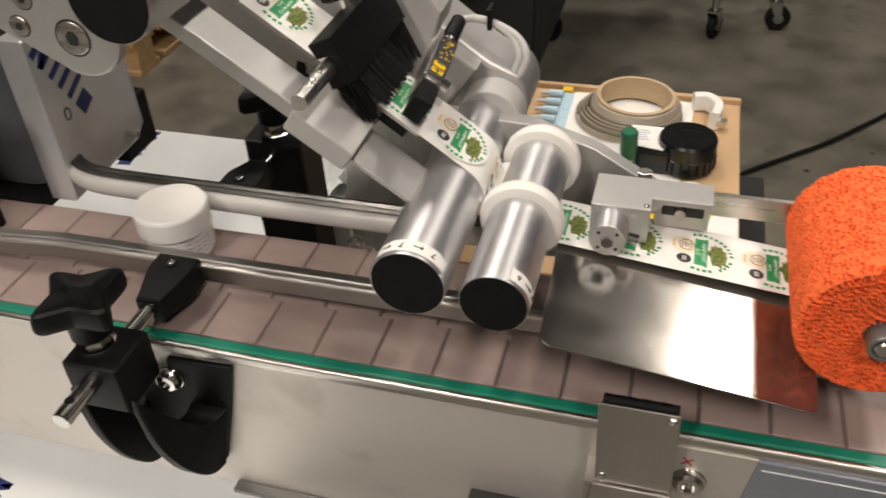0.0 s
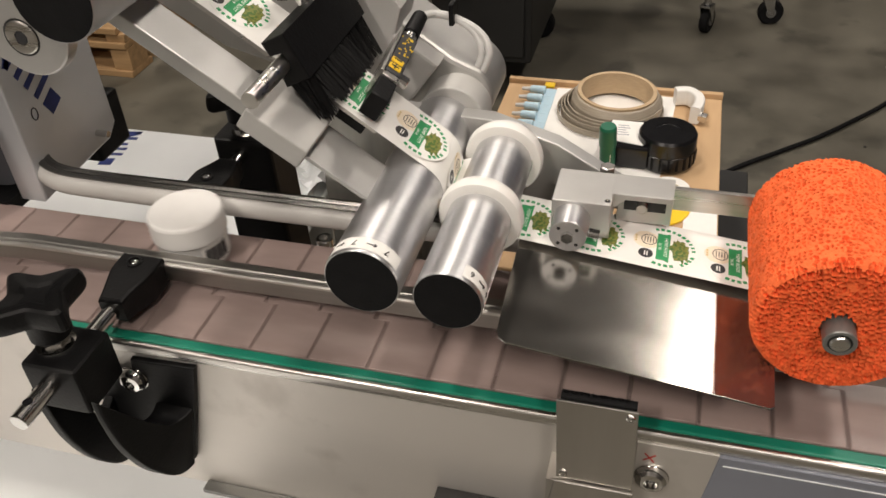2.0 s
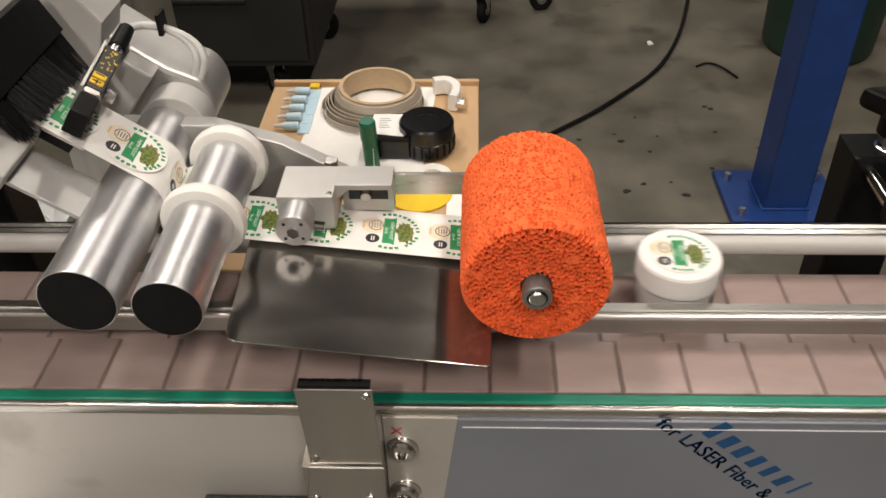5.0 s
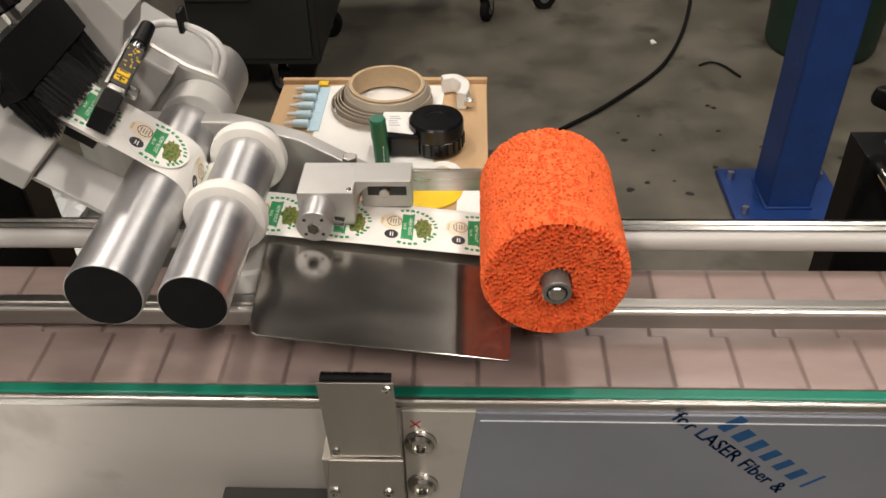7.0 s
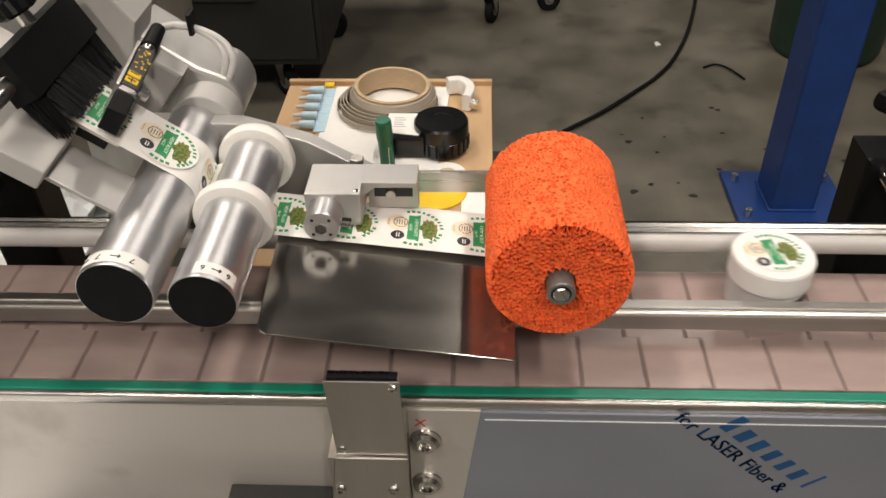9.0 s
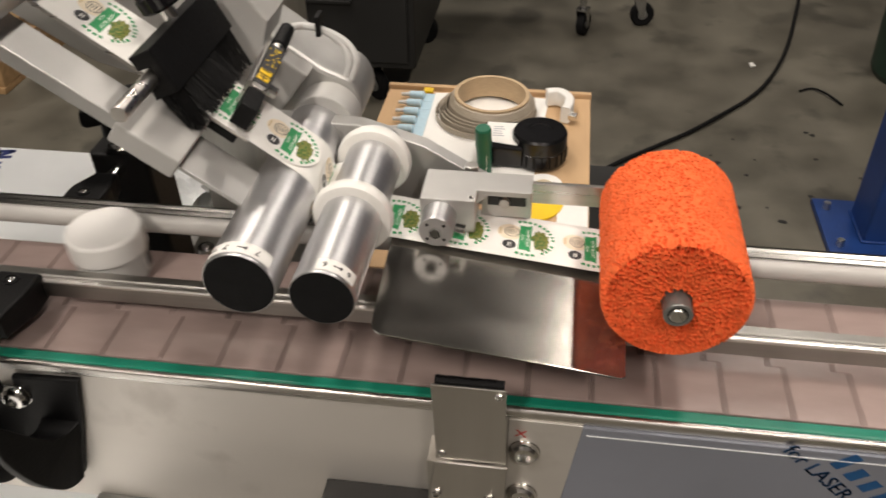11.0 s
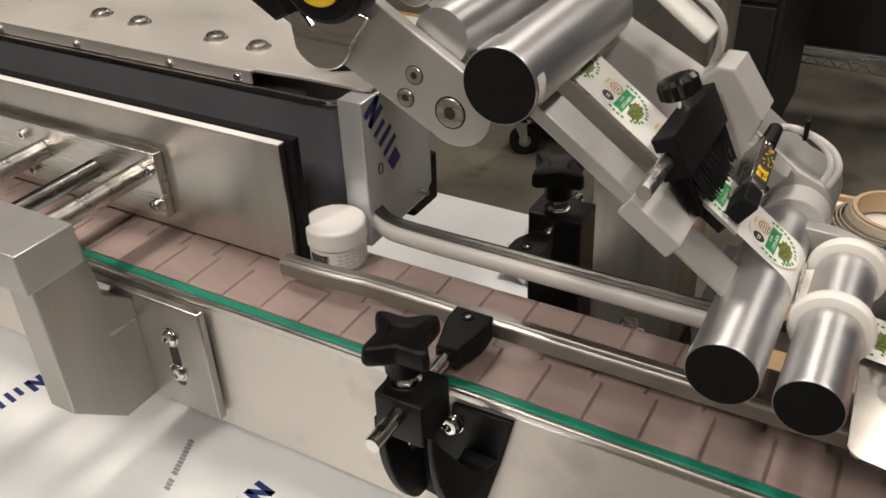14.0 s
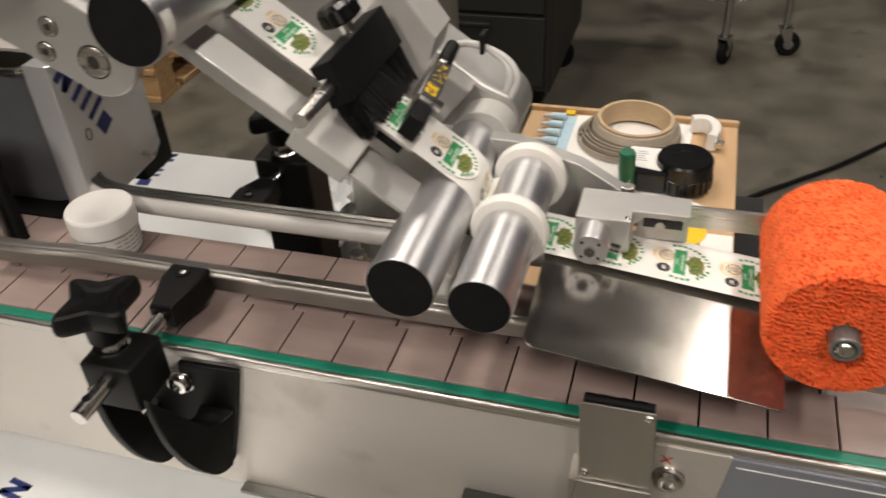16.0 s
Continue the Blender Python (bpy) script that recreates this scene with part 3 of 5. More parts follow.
def roller(name, cx, cz, r, y0, y1, cap=True, label="", collars=()):
    t = thing(name, (cx, y0, cz), label, "roller", "applicator rollers")
    bm = B()
    lathe(bm, [(r - 0.0012, 0.0016), (r - 0.0008, 0.0004), (r - 0.0003, 0.0004), (r, 0.0010), (r, y1 - y0), (0, y1 - y0)], (cx, y0, cz), (0, 1, 0), 72)
    part("tube", bm, ALU, t)
    if cap:
        part("end_cap", quick(cyl, (cx, y0, cz), (cx, y0 + 0.004, cz), r - 0.0006, 64, None, 0.0004), RUBBER, t, "flat black rubber end cap")
    for a, b, cr in collars:
        bm = B()
        lathe(bm, [(r, a - y0), (cr - 0.003, a - y0), (cr - 0.0008, a - y0 + 0.0008), (cr, a - y0 + 0.003), (cr, b - y0 - 0.003), (cr - 0.0008, b - y0 - 0.0008), (cr - 0.003, b - y0), (r, b - y0)], (cx, y0, cz), (0, 1, 0), 72)
        part("collar", bm, WHITE_PE, t, "white plastic guide collar")
    return t


def paper_band(t, cx, cz, r, y0, y1, a0, a1, marks):
    """A strip of white paper stuck round a roller, with small numerals and arrows."""
    bm = B()
    n = 40
    rr = r + 0.00025
    rows = [[bm.verts.new((cx + rr * math.cos(radians(a)), y, cz + rr * math.sin(radians(a)))) for y in (y0, y1)] for a in [a0 + (a1 - a0) * k / n for k in range(n + 1)]]
    for a, b in zip(rows, rows[1:]):
        bm.faces.new((a[0], b[0], b[1], a[1]))
    band = part("paper_band", bm, PAPER, t, "white paper strip with arrows and numerals")
    bm = B()
    for a, w in marks:
        m = Matrix.Translation((cx, (y0 + y1) / 2, cz)) @ pose(0, 0, 0, 0, -a + 90, 0) @ pose(0, 0, rr + 0.0001)
        if w == ">":
            box(bm, -0.0025, 0.0025, -0.0003, 0.0003, -0.0001, 0.0001, m=m)
            box(bm, -0.0008, 0.0008, -0.0003, 0.0003, -0.0001, 0.0001, m=m @ pose(0.002, 0.0006, 0, 0, 0, 140))
            box(bm, -0.0008, 0.0008, -0.0003, 0.0003, -0.0001, 0.0001, m=m @ pose(0.002, -0.0006, 0, 0, 0, 220))
        else:
            text_mesh(bm, w, 0.0055, m @ pose(0, 0, 0, 0, 0, 180), 0.0001)
    part("numerals", bm, INKBLACK, band)


R7 = (-0.3010, 0.9915, 0.0198)
R6 = (-0.2565, 0.9875, 0.0178)
R5 = (-0.4350, 1.1270, 0.0212)
roll7 = roller("drive_roller", *R7, -0.031, 0.135, True, "turned aluminium drive roller with a black end")
roll6 = roller("nip_roller", *R6, -0.032, 0.118, True, "aluminium nip roller with two white plastic collars", ((0.037, 0.047, 0.0238), (0.099, 0.109, 0.0238)))
roll5 = roller("web_roller", *R5, -0.024, 0.125, True, "turned aluminium web roller with a black end")
paper_band(roll7, *R7, -0.0285, -0.0195, 25, 200, [(50, "7"), (75, ">"), (100, "7"), (125, ">"), (150, "7"), (178, ">")])
paper_band(roll6, *R6, -0.0295, -0.0205, 20, 95, [(36, "6"), (58, ">"), (80, "6")])
paper_band(roll5, *R5, -0.0215, -0.0125, 10, 170, [(25, "5"), (50, ">"), (75, "5"), (100, ">"), (125, "5")])

# label web: down the slope, round the drive roller, under the nip roller, along the peel plate
path = [Vector((-0.63, 0, 1.1065)), slope(-0.063, 0, 0)]
UP = len(path)
path.append(slope(0.0, 0, 0))
c7, c6 = Vector((R7[0], 0, R7[1])), Vector((R6[0], 0, R6[1]))
a_on = math.degrees(math.atan2(NV.z, NV.x))
for k in range(13):
    a = radians(a_on + (-12 - a_on) * k / 12)
    path.append(c7 + Vector((math.cos(a), 0, math.sin(a))) * (R7[2] + 0.0002))
for k in range(13):
    a = radians(172 + (265 - 172) * k / 12)
    path.append(c6 + Vector((math.cos(a), 0, math.sin(a))) * (R6[2] + 0.0002))
def low(x, n=0.0):
    return Vector((x, 0, 0.9635 - 0.12 * (x + 0.232) + n))
for x in (-0.245, -0.2, -0.15, -0.1, -0.083):
    path.append(low(x, 0.0022))
web = thing("label_web", (-0.3, 0.074, 1.0), "white label liner running over the rollers", "label web")
for nm, sec in (("upper_run", path[:UP + 2]), ("roller_wrap", path[UP + 1:UP + 27]), ("lower_run", path[UP + 26:])):
    bm = B()
    hw, ht = (WY1 - WY0) / 2, 0.00009
    sweep(bm, [p + Vector((0, WY0 + hw, 0)) for p in sec], [(-ht, -hw), (ht, -hw), (ht, hw), (-ht, hw)], up=(0, 1, 0))
    part(nm, bm, PAPER, web)


# printed round labels: u is the way of travel, v across the web
def printed_label():
    t = thing("printed_label", (0, 0, 0), "round white label with green ribbon, olive emblem and lettering", "label", "printed labels")
    def disc(bm, cu, cv, r, h0, h1, n=32, sq=1.0):
        prism(bm, [(cu + r * math.cos(2 * math.pi * k / n), cv + sq * r * math.sin(2 * math.pi * k / n)) for k in range(n)], h0, h1, "xy")
    R = 0.0192
    part("label_paper", quick(disc, 0, 0, R, 0, 0.00012), PAPER, t)
    bm = B()
    disc(bm, -0.0105, 0.004, 0.0078, 0.0001, 0.00016, 28)
    part("cream_seal", bm, INKCREAM, t)
    bm = B()
    for k in range(28):
        a0, a1 = 2 * math.pi * k / 28, 2 * math.pi * (k + 0.8) / 28
        q = [(-0.0092 + r * math.cos(a), 0.0045 + 1.1 * r * math.sin(a)) for r, a in ((0.0040, a0), (0.0046, a0), (0.0046, a1), (0.0040, a1))]
        prism(bm, q, 0.0001, 0.0002, "xy")
    for k in range(4):
        box(bm, -0.0118 + 0.0016 * k, -0.0113 + 0.0016 * k, 0.002, 0.007, 0.0001, 0.0002)
    part("seal_ring", bm, INKBLACK, t)
    part("round_mark", quick(disc, -0.0103, -0.0085, 0.0042, 0.0001, 0.00019, 20), INKBLACK, t)
    bm = B()
    for k in range(2):
        box(bm, -0.0112 + 0.0014 * k, -0.0105 + 0.0014 * k, -0.0105, -0.0065, 0.00018, 0.00022)
    part("round_mark_bars", bm, PAPER, t)
    part("ribbon", quick(prism, [(-0.0045, 0.0122), (0.0005, 0.0122), (0.0030, 0.0135), (0.0028, -0.0135), (0.0005, -0.0122), (-0.0045, -0.0122), (-0.002, 0.0)][:6], 0.0001, 0.0002, "xy"), INKGREEN, t)
    bm = B()
    text_mesh(bm, "HEMP ROOT", 0.0031, pose(0.0006, 0, 0.0002, 0, 0, -90), 0.00005)
    text_mesh(bm, "SALVE", 0.0024, pose(-0.0027, 0, 0.0002, 0, 0, -90), 0.00005)
    part("ribbon_lettering", bm, PAPER, t)
    bm = B()
    rnd = random.Random(7)
    pts = []
    for k in range(26):
        a = 2 * math.pi * k / 26
        r = 0.0080 * (1 + 0.24 * rnd.uniform(-1, 1))
        pts.append((0.0088 + 0.74 * r * math.cos(a) - 0.25 * r * math.sin(a) * 0.6, 1.25 * r * math.sin(a)))
    prism(bm, pts, 0.0001, 0.0002, "xy")
    part("emblem", bm, INKMAP, t)
    rnd = random.Random(17)   # the curved name stays a row of plain blocks
    for k in range(20):
        if k in (10, 15):
            continue
        a, w = radians(108 - 216 * k / 19), rnd.uniform(0.0007, 0.00120)
        part("letter_bar", quick(box, -0.0011, 0.0011, -w, w, 0.0001, 0.0002, m=Matrix.Translation((0.0166 * math.cos(a), 0.0166 * math.sin(a), 0)) @ pose(0, 0, 0, 0, 0, math.degrees(a))), INKGREEN, t)
    bm = B()
    for k in range(3):
        box(bm, -0.0172, -0.0160, 0.001 + 0.0022 * k, 0.0025 + 0.0022 * k, 0.0001, 0.0002)
    part("volume_bars", bm, INKGOLD, t)
    return t


label0 = printed_label()
PITCH = 0.0408


def upper_pose(s):
    p = slope(s, (WY0 + WY1) / 2, 0.0002)
    return Matrix(((SV.x, 0, NV.x, p.x), (0, 1, 0, p.y), (SV.z, 0, NV.z, p.z), (0, 0, 0, 1)))


LV, LN = Vector((1, 0, -0.12)).normalized(), Vector((0.12, 0, 1)).normalized()


def lower_pose(x):
    p = low(x, 0.0025)
    return Matrix(((LV.x, 0, LN.x, p.x), (0, 1, 0, (WY0 + WY1) / 2 - 0.001), (LV.z, 0, LN.z, p.z), (0, 0, 0, 1)))


# resting places of the labels along the web; each feed moves all of them on by one
S_A = (-0.398 + 0.38) / SV.x
SLOTS = [pose(-0.469 - PITCH * k, (WY0 + WY1) / 2, 1.1098 - 0.0006 * k, 0, 0, 0) for k in (3, 2, 1, 0)]
SLOTS += [upper_pose(S_A + k * PITCH) for k in range(-1, 4)]
SLOTS.append(pose(-0.2790, (WY0 + WY1) / 2, 0.9845, 0, 88, 0))
SLOTS += [lower_pose(x) for x in (-0.237, -0.1965, -0.156, -0.1155)]
label0.matrix_basis = SLOTS[0]
web_labels = [label0] + [copy_thing(label0, m) for m in SLOTS[1:]]

# thin peel plate under the lower web and the sheet in front of it
peel = thing("guard_sheet", (-0.17, 0.0, 0.955), "thin smeared stainless guard sheet with rounded corner", "metal sheet")
br, bl = (-0.093, 0.0985), (-0.2395, 0.0985)
outline = [(-0.2285, -0.0273), (-0.0985, -0.0280), (-0.0965, -0.0260), br, bl, (-0.2345, -0.0210), (-0.2325, -0.0250)]
bm = quick(prism, outline, 0.0, 0.0014, "xy", 0.0003)
for v in bm.verts:
    v.co = Vector((v.co.x, v.co.y, 0.9612 - 0.128 * (v.co.x + 0.2335) + v.co.z))
part("sheet", bm, SMEAR, peel)

# flat bars and blocks under the upper web
ap = machine
part("web_bar", quick(box, -0.12, 0.028, 0.0165, 0.0435, -0.0165, -0.0075, 0.001, m=MS), ANOD, ap)
part("tip_block", quick(box, 0.0165, 0.0545, 0.0100, 0.062, -0.0190, -0.0060, 0.0012, 2, m=MS), GREYPAINT, ap, "pale grey end block")
part("bed_plate", quick(box, 0.044, 0.098, 0.0195, 0.0525, -0.0185, -0.0160, 0.0004, m=MS), ANOD, ap)
part("web_bed", quick(box, -0.10, 0.078, 0.0545, 0.0940, -0.0042, -0.0012, 0.0004, m=MS), STEEL, ap)
part("bed_foot", quick(box, 0.040, 0.072, 0.057, 0.064, -0.012, -0.0042, 0.0004, m=MS), BLACK, ap)
# main plate behind the web with its raised hump and rounded drive end
part("main_plate", quick(prism, [(-0.70, 1.305), (-0.425, 1.1055), (-0.374, 1.0795), (-0.360, 1.0945), (-0.348, 1.0945), (-0.3265, 1.064), (-0.3315, 1.047),
                                 (-0.305, 1.028), (-0.33, 0.995), (-0.45, 1.03), (-0.70, 1.19)], 0.136, 0.172, "xz", 0.002), GREYPAINT, ap, "pale grey powder-coated main plate")
drive = [(-0.335, 1.052), (-0.300, 1.0265)] + arc_pts(-0.2985, 1.000, 0.0245, 52, -100, 14) + [(-0.35, 0.985), (-0.37, 1.02)]
part("drive_housing", quick(prism, drive, 0.150, 0.196, "xz", 0.003), ANOD, ap, "rounded pale grey drive housing")
part("drive_drum", quick(cyl, (-0.296, 0.129, 0.996), (-0.296, 0.152, 0.996), 0.0215, 48, None, 0.001), GREYPAINT, ap)
part("spine_plate", quick(prism, [(-0.325, 1.0065), (-0.268, 1.0045), (-0.226, 0.9915), (-0.184, 0.9665), (-0.182, 0.957), (-0.198, 0.945), (-0.29, 0.945), (-0.325, 0.96)], 0.117, 0.129, "xz", 0.0008), ANOD, ap, "thick aluminium spine plate")
part("stand_column", quick(box, -0.5255, -0.418, 0.402, 0.505, 0.02, 1.30, 0.004), COLUMNSTEEL, ap, "streaky dull stainless stand column")
part("stand_base", quick(box, -0.56, -0.385, 0.38, 0.68, 0.0, 0.02, 0.004), GREYSTAND, ap)
part("stand_arm", quick(box, -0.50, -0.44, 0.172, 0.401, 1.08, 1.14, 0.004), GREYSTAND, ap)
part("cable_cover", quick(box, -0.085, -0.010, 0.132, 0.160, 0.0335, 0.0395, 0.003, 3, m=MS), WHITE_PE, ap)
bm = B()
sweep(bm, smooth_path([slope(-0.06, 0.152, 0.042), slope(-0.03, 0.156, 0.046), slope(-0.012, 0.158, 0.042), slope(-0.002, 0.16, 0.030), slope(0.004, 0.165, 0.015)], 8), ring_section(0.003, 10))
part("white_cable", bm, CABLEGREY, ap)

# side arm with its countersunk screws
arm = thing("idler_unit", (-0.5, -0.004, 1.1), "pale anodised aluminium side arm with countersunk screws and handwheel", "idler unit")
end = arc_pts(-0.470, 1.1025, 0.0235, 35, -130, 14)
part("arm_plate", quick(prism, [(-0.60, 1.205)] + [(-0.451, 1.117)] + end[1:] + [(-0.62, 1.158)], -0.0085, 0.0, "xz", 0.0012), ANOD, arm)
for p, r in (((-0.4725, -0.0085, 1.0995), 0.0088), ((-0.495, -0.0085, 1.118), 0.0052), ((-0.5015, -0.0085, 1.1035), 0.0052)):
    bm = B()
    lathe(bm, [(r, -0.0002), (r, 0.0004), (r * 0.93, 0.0008), (r * 0.42, 0.0008), (r * 0.40, -0.002), (0, -0.002)], p, (0, -1, 0), 28)
    head = part("countersunk_screw", bm, STEEL, arm)
    part("screw_recess", quick(cyl, (p[0], -0.0080, p[2]), (p[0], -0.00862, p[2]), r * 1.12, 28), DARKMETAL, head)
    part("hex_socket", quick(cyl, (p[0], -0.0085, p[2]), (p[0], -0.00945, p[2]), r * 0.40, 6), INKBLACK, head)
part("cross_shaft", quick(cyl, (-0.482, 0.0, 1.139), (-0.482, 0.125, 1.139), 0.0165, 40), ALU, arm)
part("guide_plate", quick(prism, [(-0.545, 1.155), (-0.52, 1.148)] + arc_pts(-0.555, 1.135, 0.022, -10, -150, 10) + [(-0.578, 1.16), (-0.56, 1.17)], -0.013, -0.0088, "xz", 0.0008), STEEL, arm)
hub = part("handwheel", quick(cyl, (-0.531, -0.016, 1.178), (-0.531, -0.040, 1.178), 0.027, 40, None, 0.003), BLACK, arm, "black handwheel with a yellow cap")
part("yellow_cap", quick(cyl, (-0.531, -0.040, 1.178), (-0.531, -0.043, 1.178), 0.0165, 36, None, 0.0012), YELLOW, hub)
part("hand_lever", quick(prism, [(-0.60, 1.175), (-0.575, 1.168), (-0.562, 1.150), (-0.572, 1.145), (-0.60, 1.162)], -0.030, -0.018, "xz", 0.002), BLACK, arm)
part("pin", quick(cyl, (-0.566, -0.013, 1.148), (-0.553, -0.020, 1.141), 0.0024, 12), MIRROR, arm)
tab = part("roller_tab", quick(prism, [(-0.53, 1.20), (-0.49, 1.195)] + arc_pts(-0.497, 1.168, 0.0135, 20, -160, 10) + [(-0.52, 1.18)], -0.003, 0.004, "xz", 0.001), ANOD, arm)
part("tab_hole", quick(cyl, (-0.497, -0.0034, 1.168), (-0.497, -0.0028, 1.168), 0.0042, 20), GREYSTAND, tab)

# web brush on its rod
brush = thing("web_brush", (-0.357, 0.075, 1.07), "black web brush with bristles, knob and steel rod", "brush")
# cross-section of the holder along the web's fall and off it
part("brush_body", quick(prism, [(0.0100, 0.0240), (0.0030, 0.0112), (0.0105, 0.0078), (0.0150, 0.0140), (0.0205, 0.0120), (0.0200, 0.0020), (0.0260, -0.0022), (0.0335, 0.0118)], 0.0395, 0.1270, "xz", 0.0011, MS), BLACK, brush)
rnd = random.Random(11)
for row in range(18):
    bm = B()
    y = 0.0425 + row * 0.0047
    for i in range(60):
        k, yy = rnd.uniform(0, 1), y + rnd.uniform(-0.0027, 0.0027)
        p0 = MS @ Vector((0.0265 + 0.0055 * k, yy, 0.0005 + 0.0100 * k))
        tip = rnd.uniform(0.0005, 0.0030) if WY0 - 0.002 < yy < WY1 + 0.002 else rnd.uniform(-0.0070, -0.0040)
        p1 = MS @ Vector((0.0475 + 0.0075 * k + rnd.uniform(-0.001, 0.001), yy + rnd.uniform(-0.002, 0.001), tip + 0.003 * k))
        cyl(bm, p0, p1, 0.00034, 4, 0.00024, caps=False)
    part("bristle_tuft", bm, BLACK, brush)
part("rod", quick(cyl, MS @ Vector((0.0178, 0.0005, 0.0080)), MS @ Vector((0.0178, 0.13, 0.0080)), 0.0046, 24, None, 0.0005), STEEL, brush, "plain steel rod")
KA = (-0.88 * SV + 0.47 * NV).normalized()
kb = slope(0.0063, 0.087, 0.0180)
part("knob_screw", quick(cyl, kb - KA * 0.002, kb + KA * 0.008, 0.0046, 20), MIRROR, brush)
KT = Matrix.Translation(kb) @ KA.to_track_quat("Z", "Y").to_matrix().to_4x4()
bm = B()
n = 48
rings = []
for s, h in ((0.75, 0.0068), (1, 0.0085), (1, 0.0165), (0.85, 0.0195), (0.4, 0.0205)):
    rings.append([bm.verts.new(KT @ Vector((0.0122 * s * (1 + 0.07 * math.cos(12 * 2 * math.pi * k / n)) * math.cos(2 * math.pi * k / n), 0.0122 * s * (1 + 0.07 * math.cos(12 * 2 * math.pi * k / n)) * math.sin(2 * math.pi * k / n), h))) for k in range(n)])
for a, b in zip(rings, rings[1:]):
    for k in range(n):
        bm.faces.new((a[k], a[(k + 1) % n], b[(k + 1) % n], b[k]))
bm.faces.new(rings[0][::-1])
bm.faces.new(rings[-1])
part("knob", bm, BLACKGLOSS, brush)

# label gap sensor
sens = thing("label_sensor", (-0.32, 0.1, 1.04), "dark fork-shaped label sensor with yellow keys and grey cable", "sensor")
SS = 0.0690
MN = MS @ pose(SS, 0.057, 0, 0, 0, 4.5) @ pose(-SS, -0.061, 0.001)
part("fork_head", quick(box, SS - 0.0060, SS + 0.0050, 0.057, 0.0765, 0.002, 0.018, 0.001, m=MN), BLACK, sens)
part("clear_window", quick(box, SS - 0.0055, SS + 0.0048, 0.0765, 0.0815, 0.006, 0.019, 0.0008, m=MN), STEEL, sens)
body = part("sensor_body", quick(box, SS - 0.0055, SS + 0.0050, 0.0815, 0.126, 0.004, 0.0195, 0.001, m=MN), LEDDARK, sens)
for y in (0.085, 0.0915):
    part("yellow_key", quick(box, SS - 0.0045, SS + 0.003, y, y + 0.0048, 0.0194, 0.0201, 0.0006, m=MN), YELLOW, body)
bm = B()
for y in (0.0855, 0.0928):
    box(bm, SS - 0.0032, SS + 0.0016, y + 0.0016, y + 0.0024, 0.0200, 0.0204, m=MN)
box(bm, SS - 0.0012, SS - 0.0004, 0.0850, 0.0890, 0.0200, 0.0204, m=MN)
part("key_signs", bm, INKBLACK, body)
bm = B()
rnd = random.Random(3)
for i in range(26):
    u, v = rnd.uniform(-0.005, 0.004), rnd.uniform(0.101, 0.123)
    box(bm, SS + u, SS + u + 0.0009, v, v + 0.0012, 0.0194, 0.0197, m=MN)
part("small_print", bm, YELLOW, body)
part("sensor_screw", quick(cyl, MN @ Vector((SS + 0.0050, 0.096, 0.009)), MN @ Vector((SS + 0.0115, 0.096, 0.009)), 0.0038, 20, None, 0.0006), MIRROR, sens)
part("mount_strip", quick(box, SS - 0.0075, SS - 0.0055, 0.078, 0.13, 0.002, 0.020, 0.0003, m=MN), STEEL, sens)
part("threaded_neck", quick(cyl, MN @ Vector((SS, 0.126, 0.0125)), MN @ Vector((SS, 0.138, 0.0132)), 0.0042, 20), STEEL, sens)
part("plug", quick(cyl, MN @ Vector((SS, 0.1365, 0.0130)), MN @ Vector((SS, 0.1570, 0.0170)), 0.0054, 20, 0.0046, 0.0008), BLACK, sens)
cab0 = MN @ Vector((SS, 0.1565, 0.0168))
for off in (0.0, 0.005):
    bm = B()
    k = 1 + off * 26
    sweep(bm, smooth_path([cab0, cab0 + Vector((0.007, 0.010, -0.002 * k)), cab0 + Vector((0.019 * k, 0.012, -0.005 * k)), cab0 + Vector((0.032 * k, 0.010, -0.013)),
                            cab0 + Vector((0.0375 * k, 0.006, -0.024)), cab0 + Vector((0.033 * k, 0.004, -0.038))], 10), ring_section(0.0024, 10))
    part("cable", bm, CABLEGREY, sens, "pale grey looped cable")
bm = quick(box, -0.0015, 0.0015, -0.006, 0.006, -0.006, 0.008, 0.0006, m=Matrix.Translation(cab0 + Vector((0.018, 0.012, -0.002))))
part("cable_tie", bm, BLACK, sens)

# clamp block, tension arm and foam wheel
ck = thing("clamp_block", (-0.19, 0.09, 0.97), "machined aluminium clamp block with bolt and slotted foot", "clamp block")
part("block", quick(box, -0.2215, -0.188, 0.068, 0.1015, 0.962, 0.9855, 0.0008), ANOD, ck)
part("slotted_foot", quick(prism, [(-0.1885, 0.9855), (-0.1545, 0.9855), (-0.1545, 0.9815), (-0.181, 0.9815), (-0.1885, 0.974)], 0.0805, 0.1015, "xz", 0.0006), ANOD, ck)
part("slot_plate", quick(box, -0.186, -0.1545, 0.0900, 0.0975, 0.9600, 0.9815, 0.0006), ANOD, ck)
part("slot", quick(box, -0.182, -0.158, 0.0895, 0.0902, 0.9690, 0.9755), INKBLACK, ck)
part("foot_screw", quick(cyl, (-0.1715, 0.0900, 0.9722), (-0.1715, 0.0862, 0.9722), 0.0034, 18, None, 0.0005), DARKSTEEL, ck)
screw("block_screw", ck, (-0.1905, 0.072, 0.9854), (0, 0, 1), 0.0018, 0.0006, MIRROR)
bolt = part("tall_bolt", quick(cyl, (-0.1945, 0.1095, 0.968), (-0.1945, 0.1095, 0.9795), 0.0036, 20), STEEL, ck)
part("bolt_head", quick(cyl, (-0.1945, 0.1095, 0.9795), (-0.1945, 0.1095, 0.985), 0.0048, 6, None, 0.0007), STEEL, bolt)
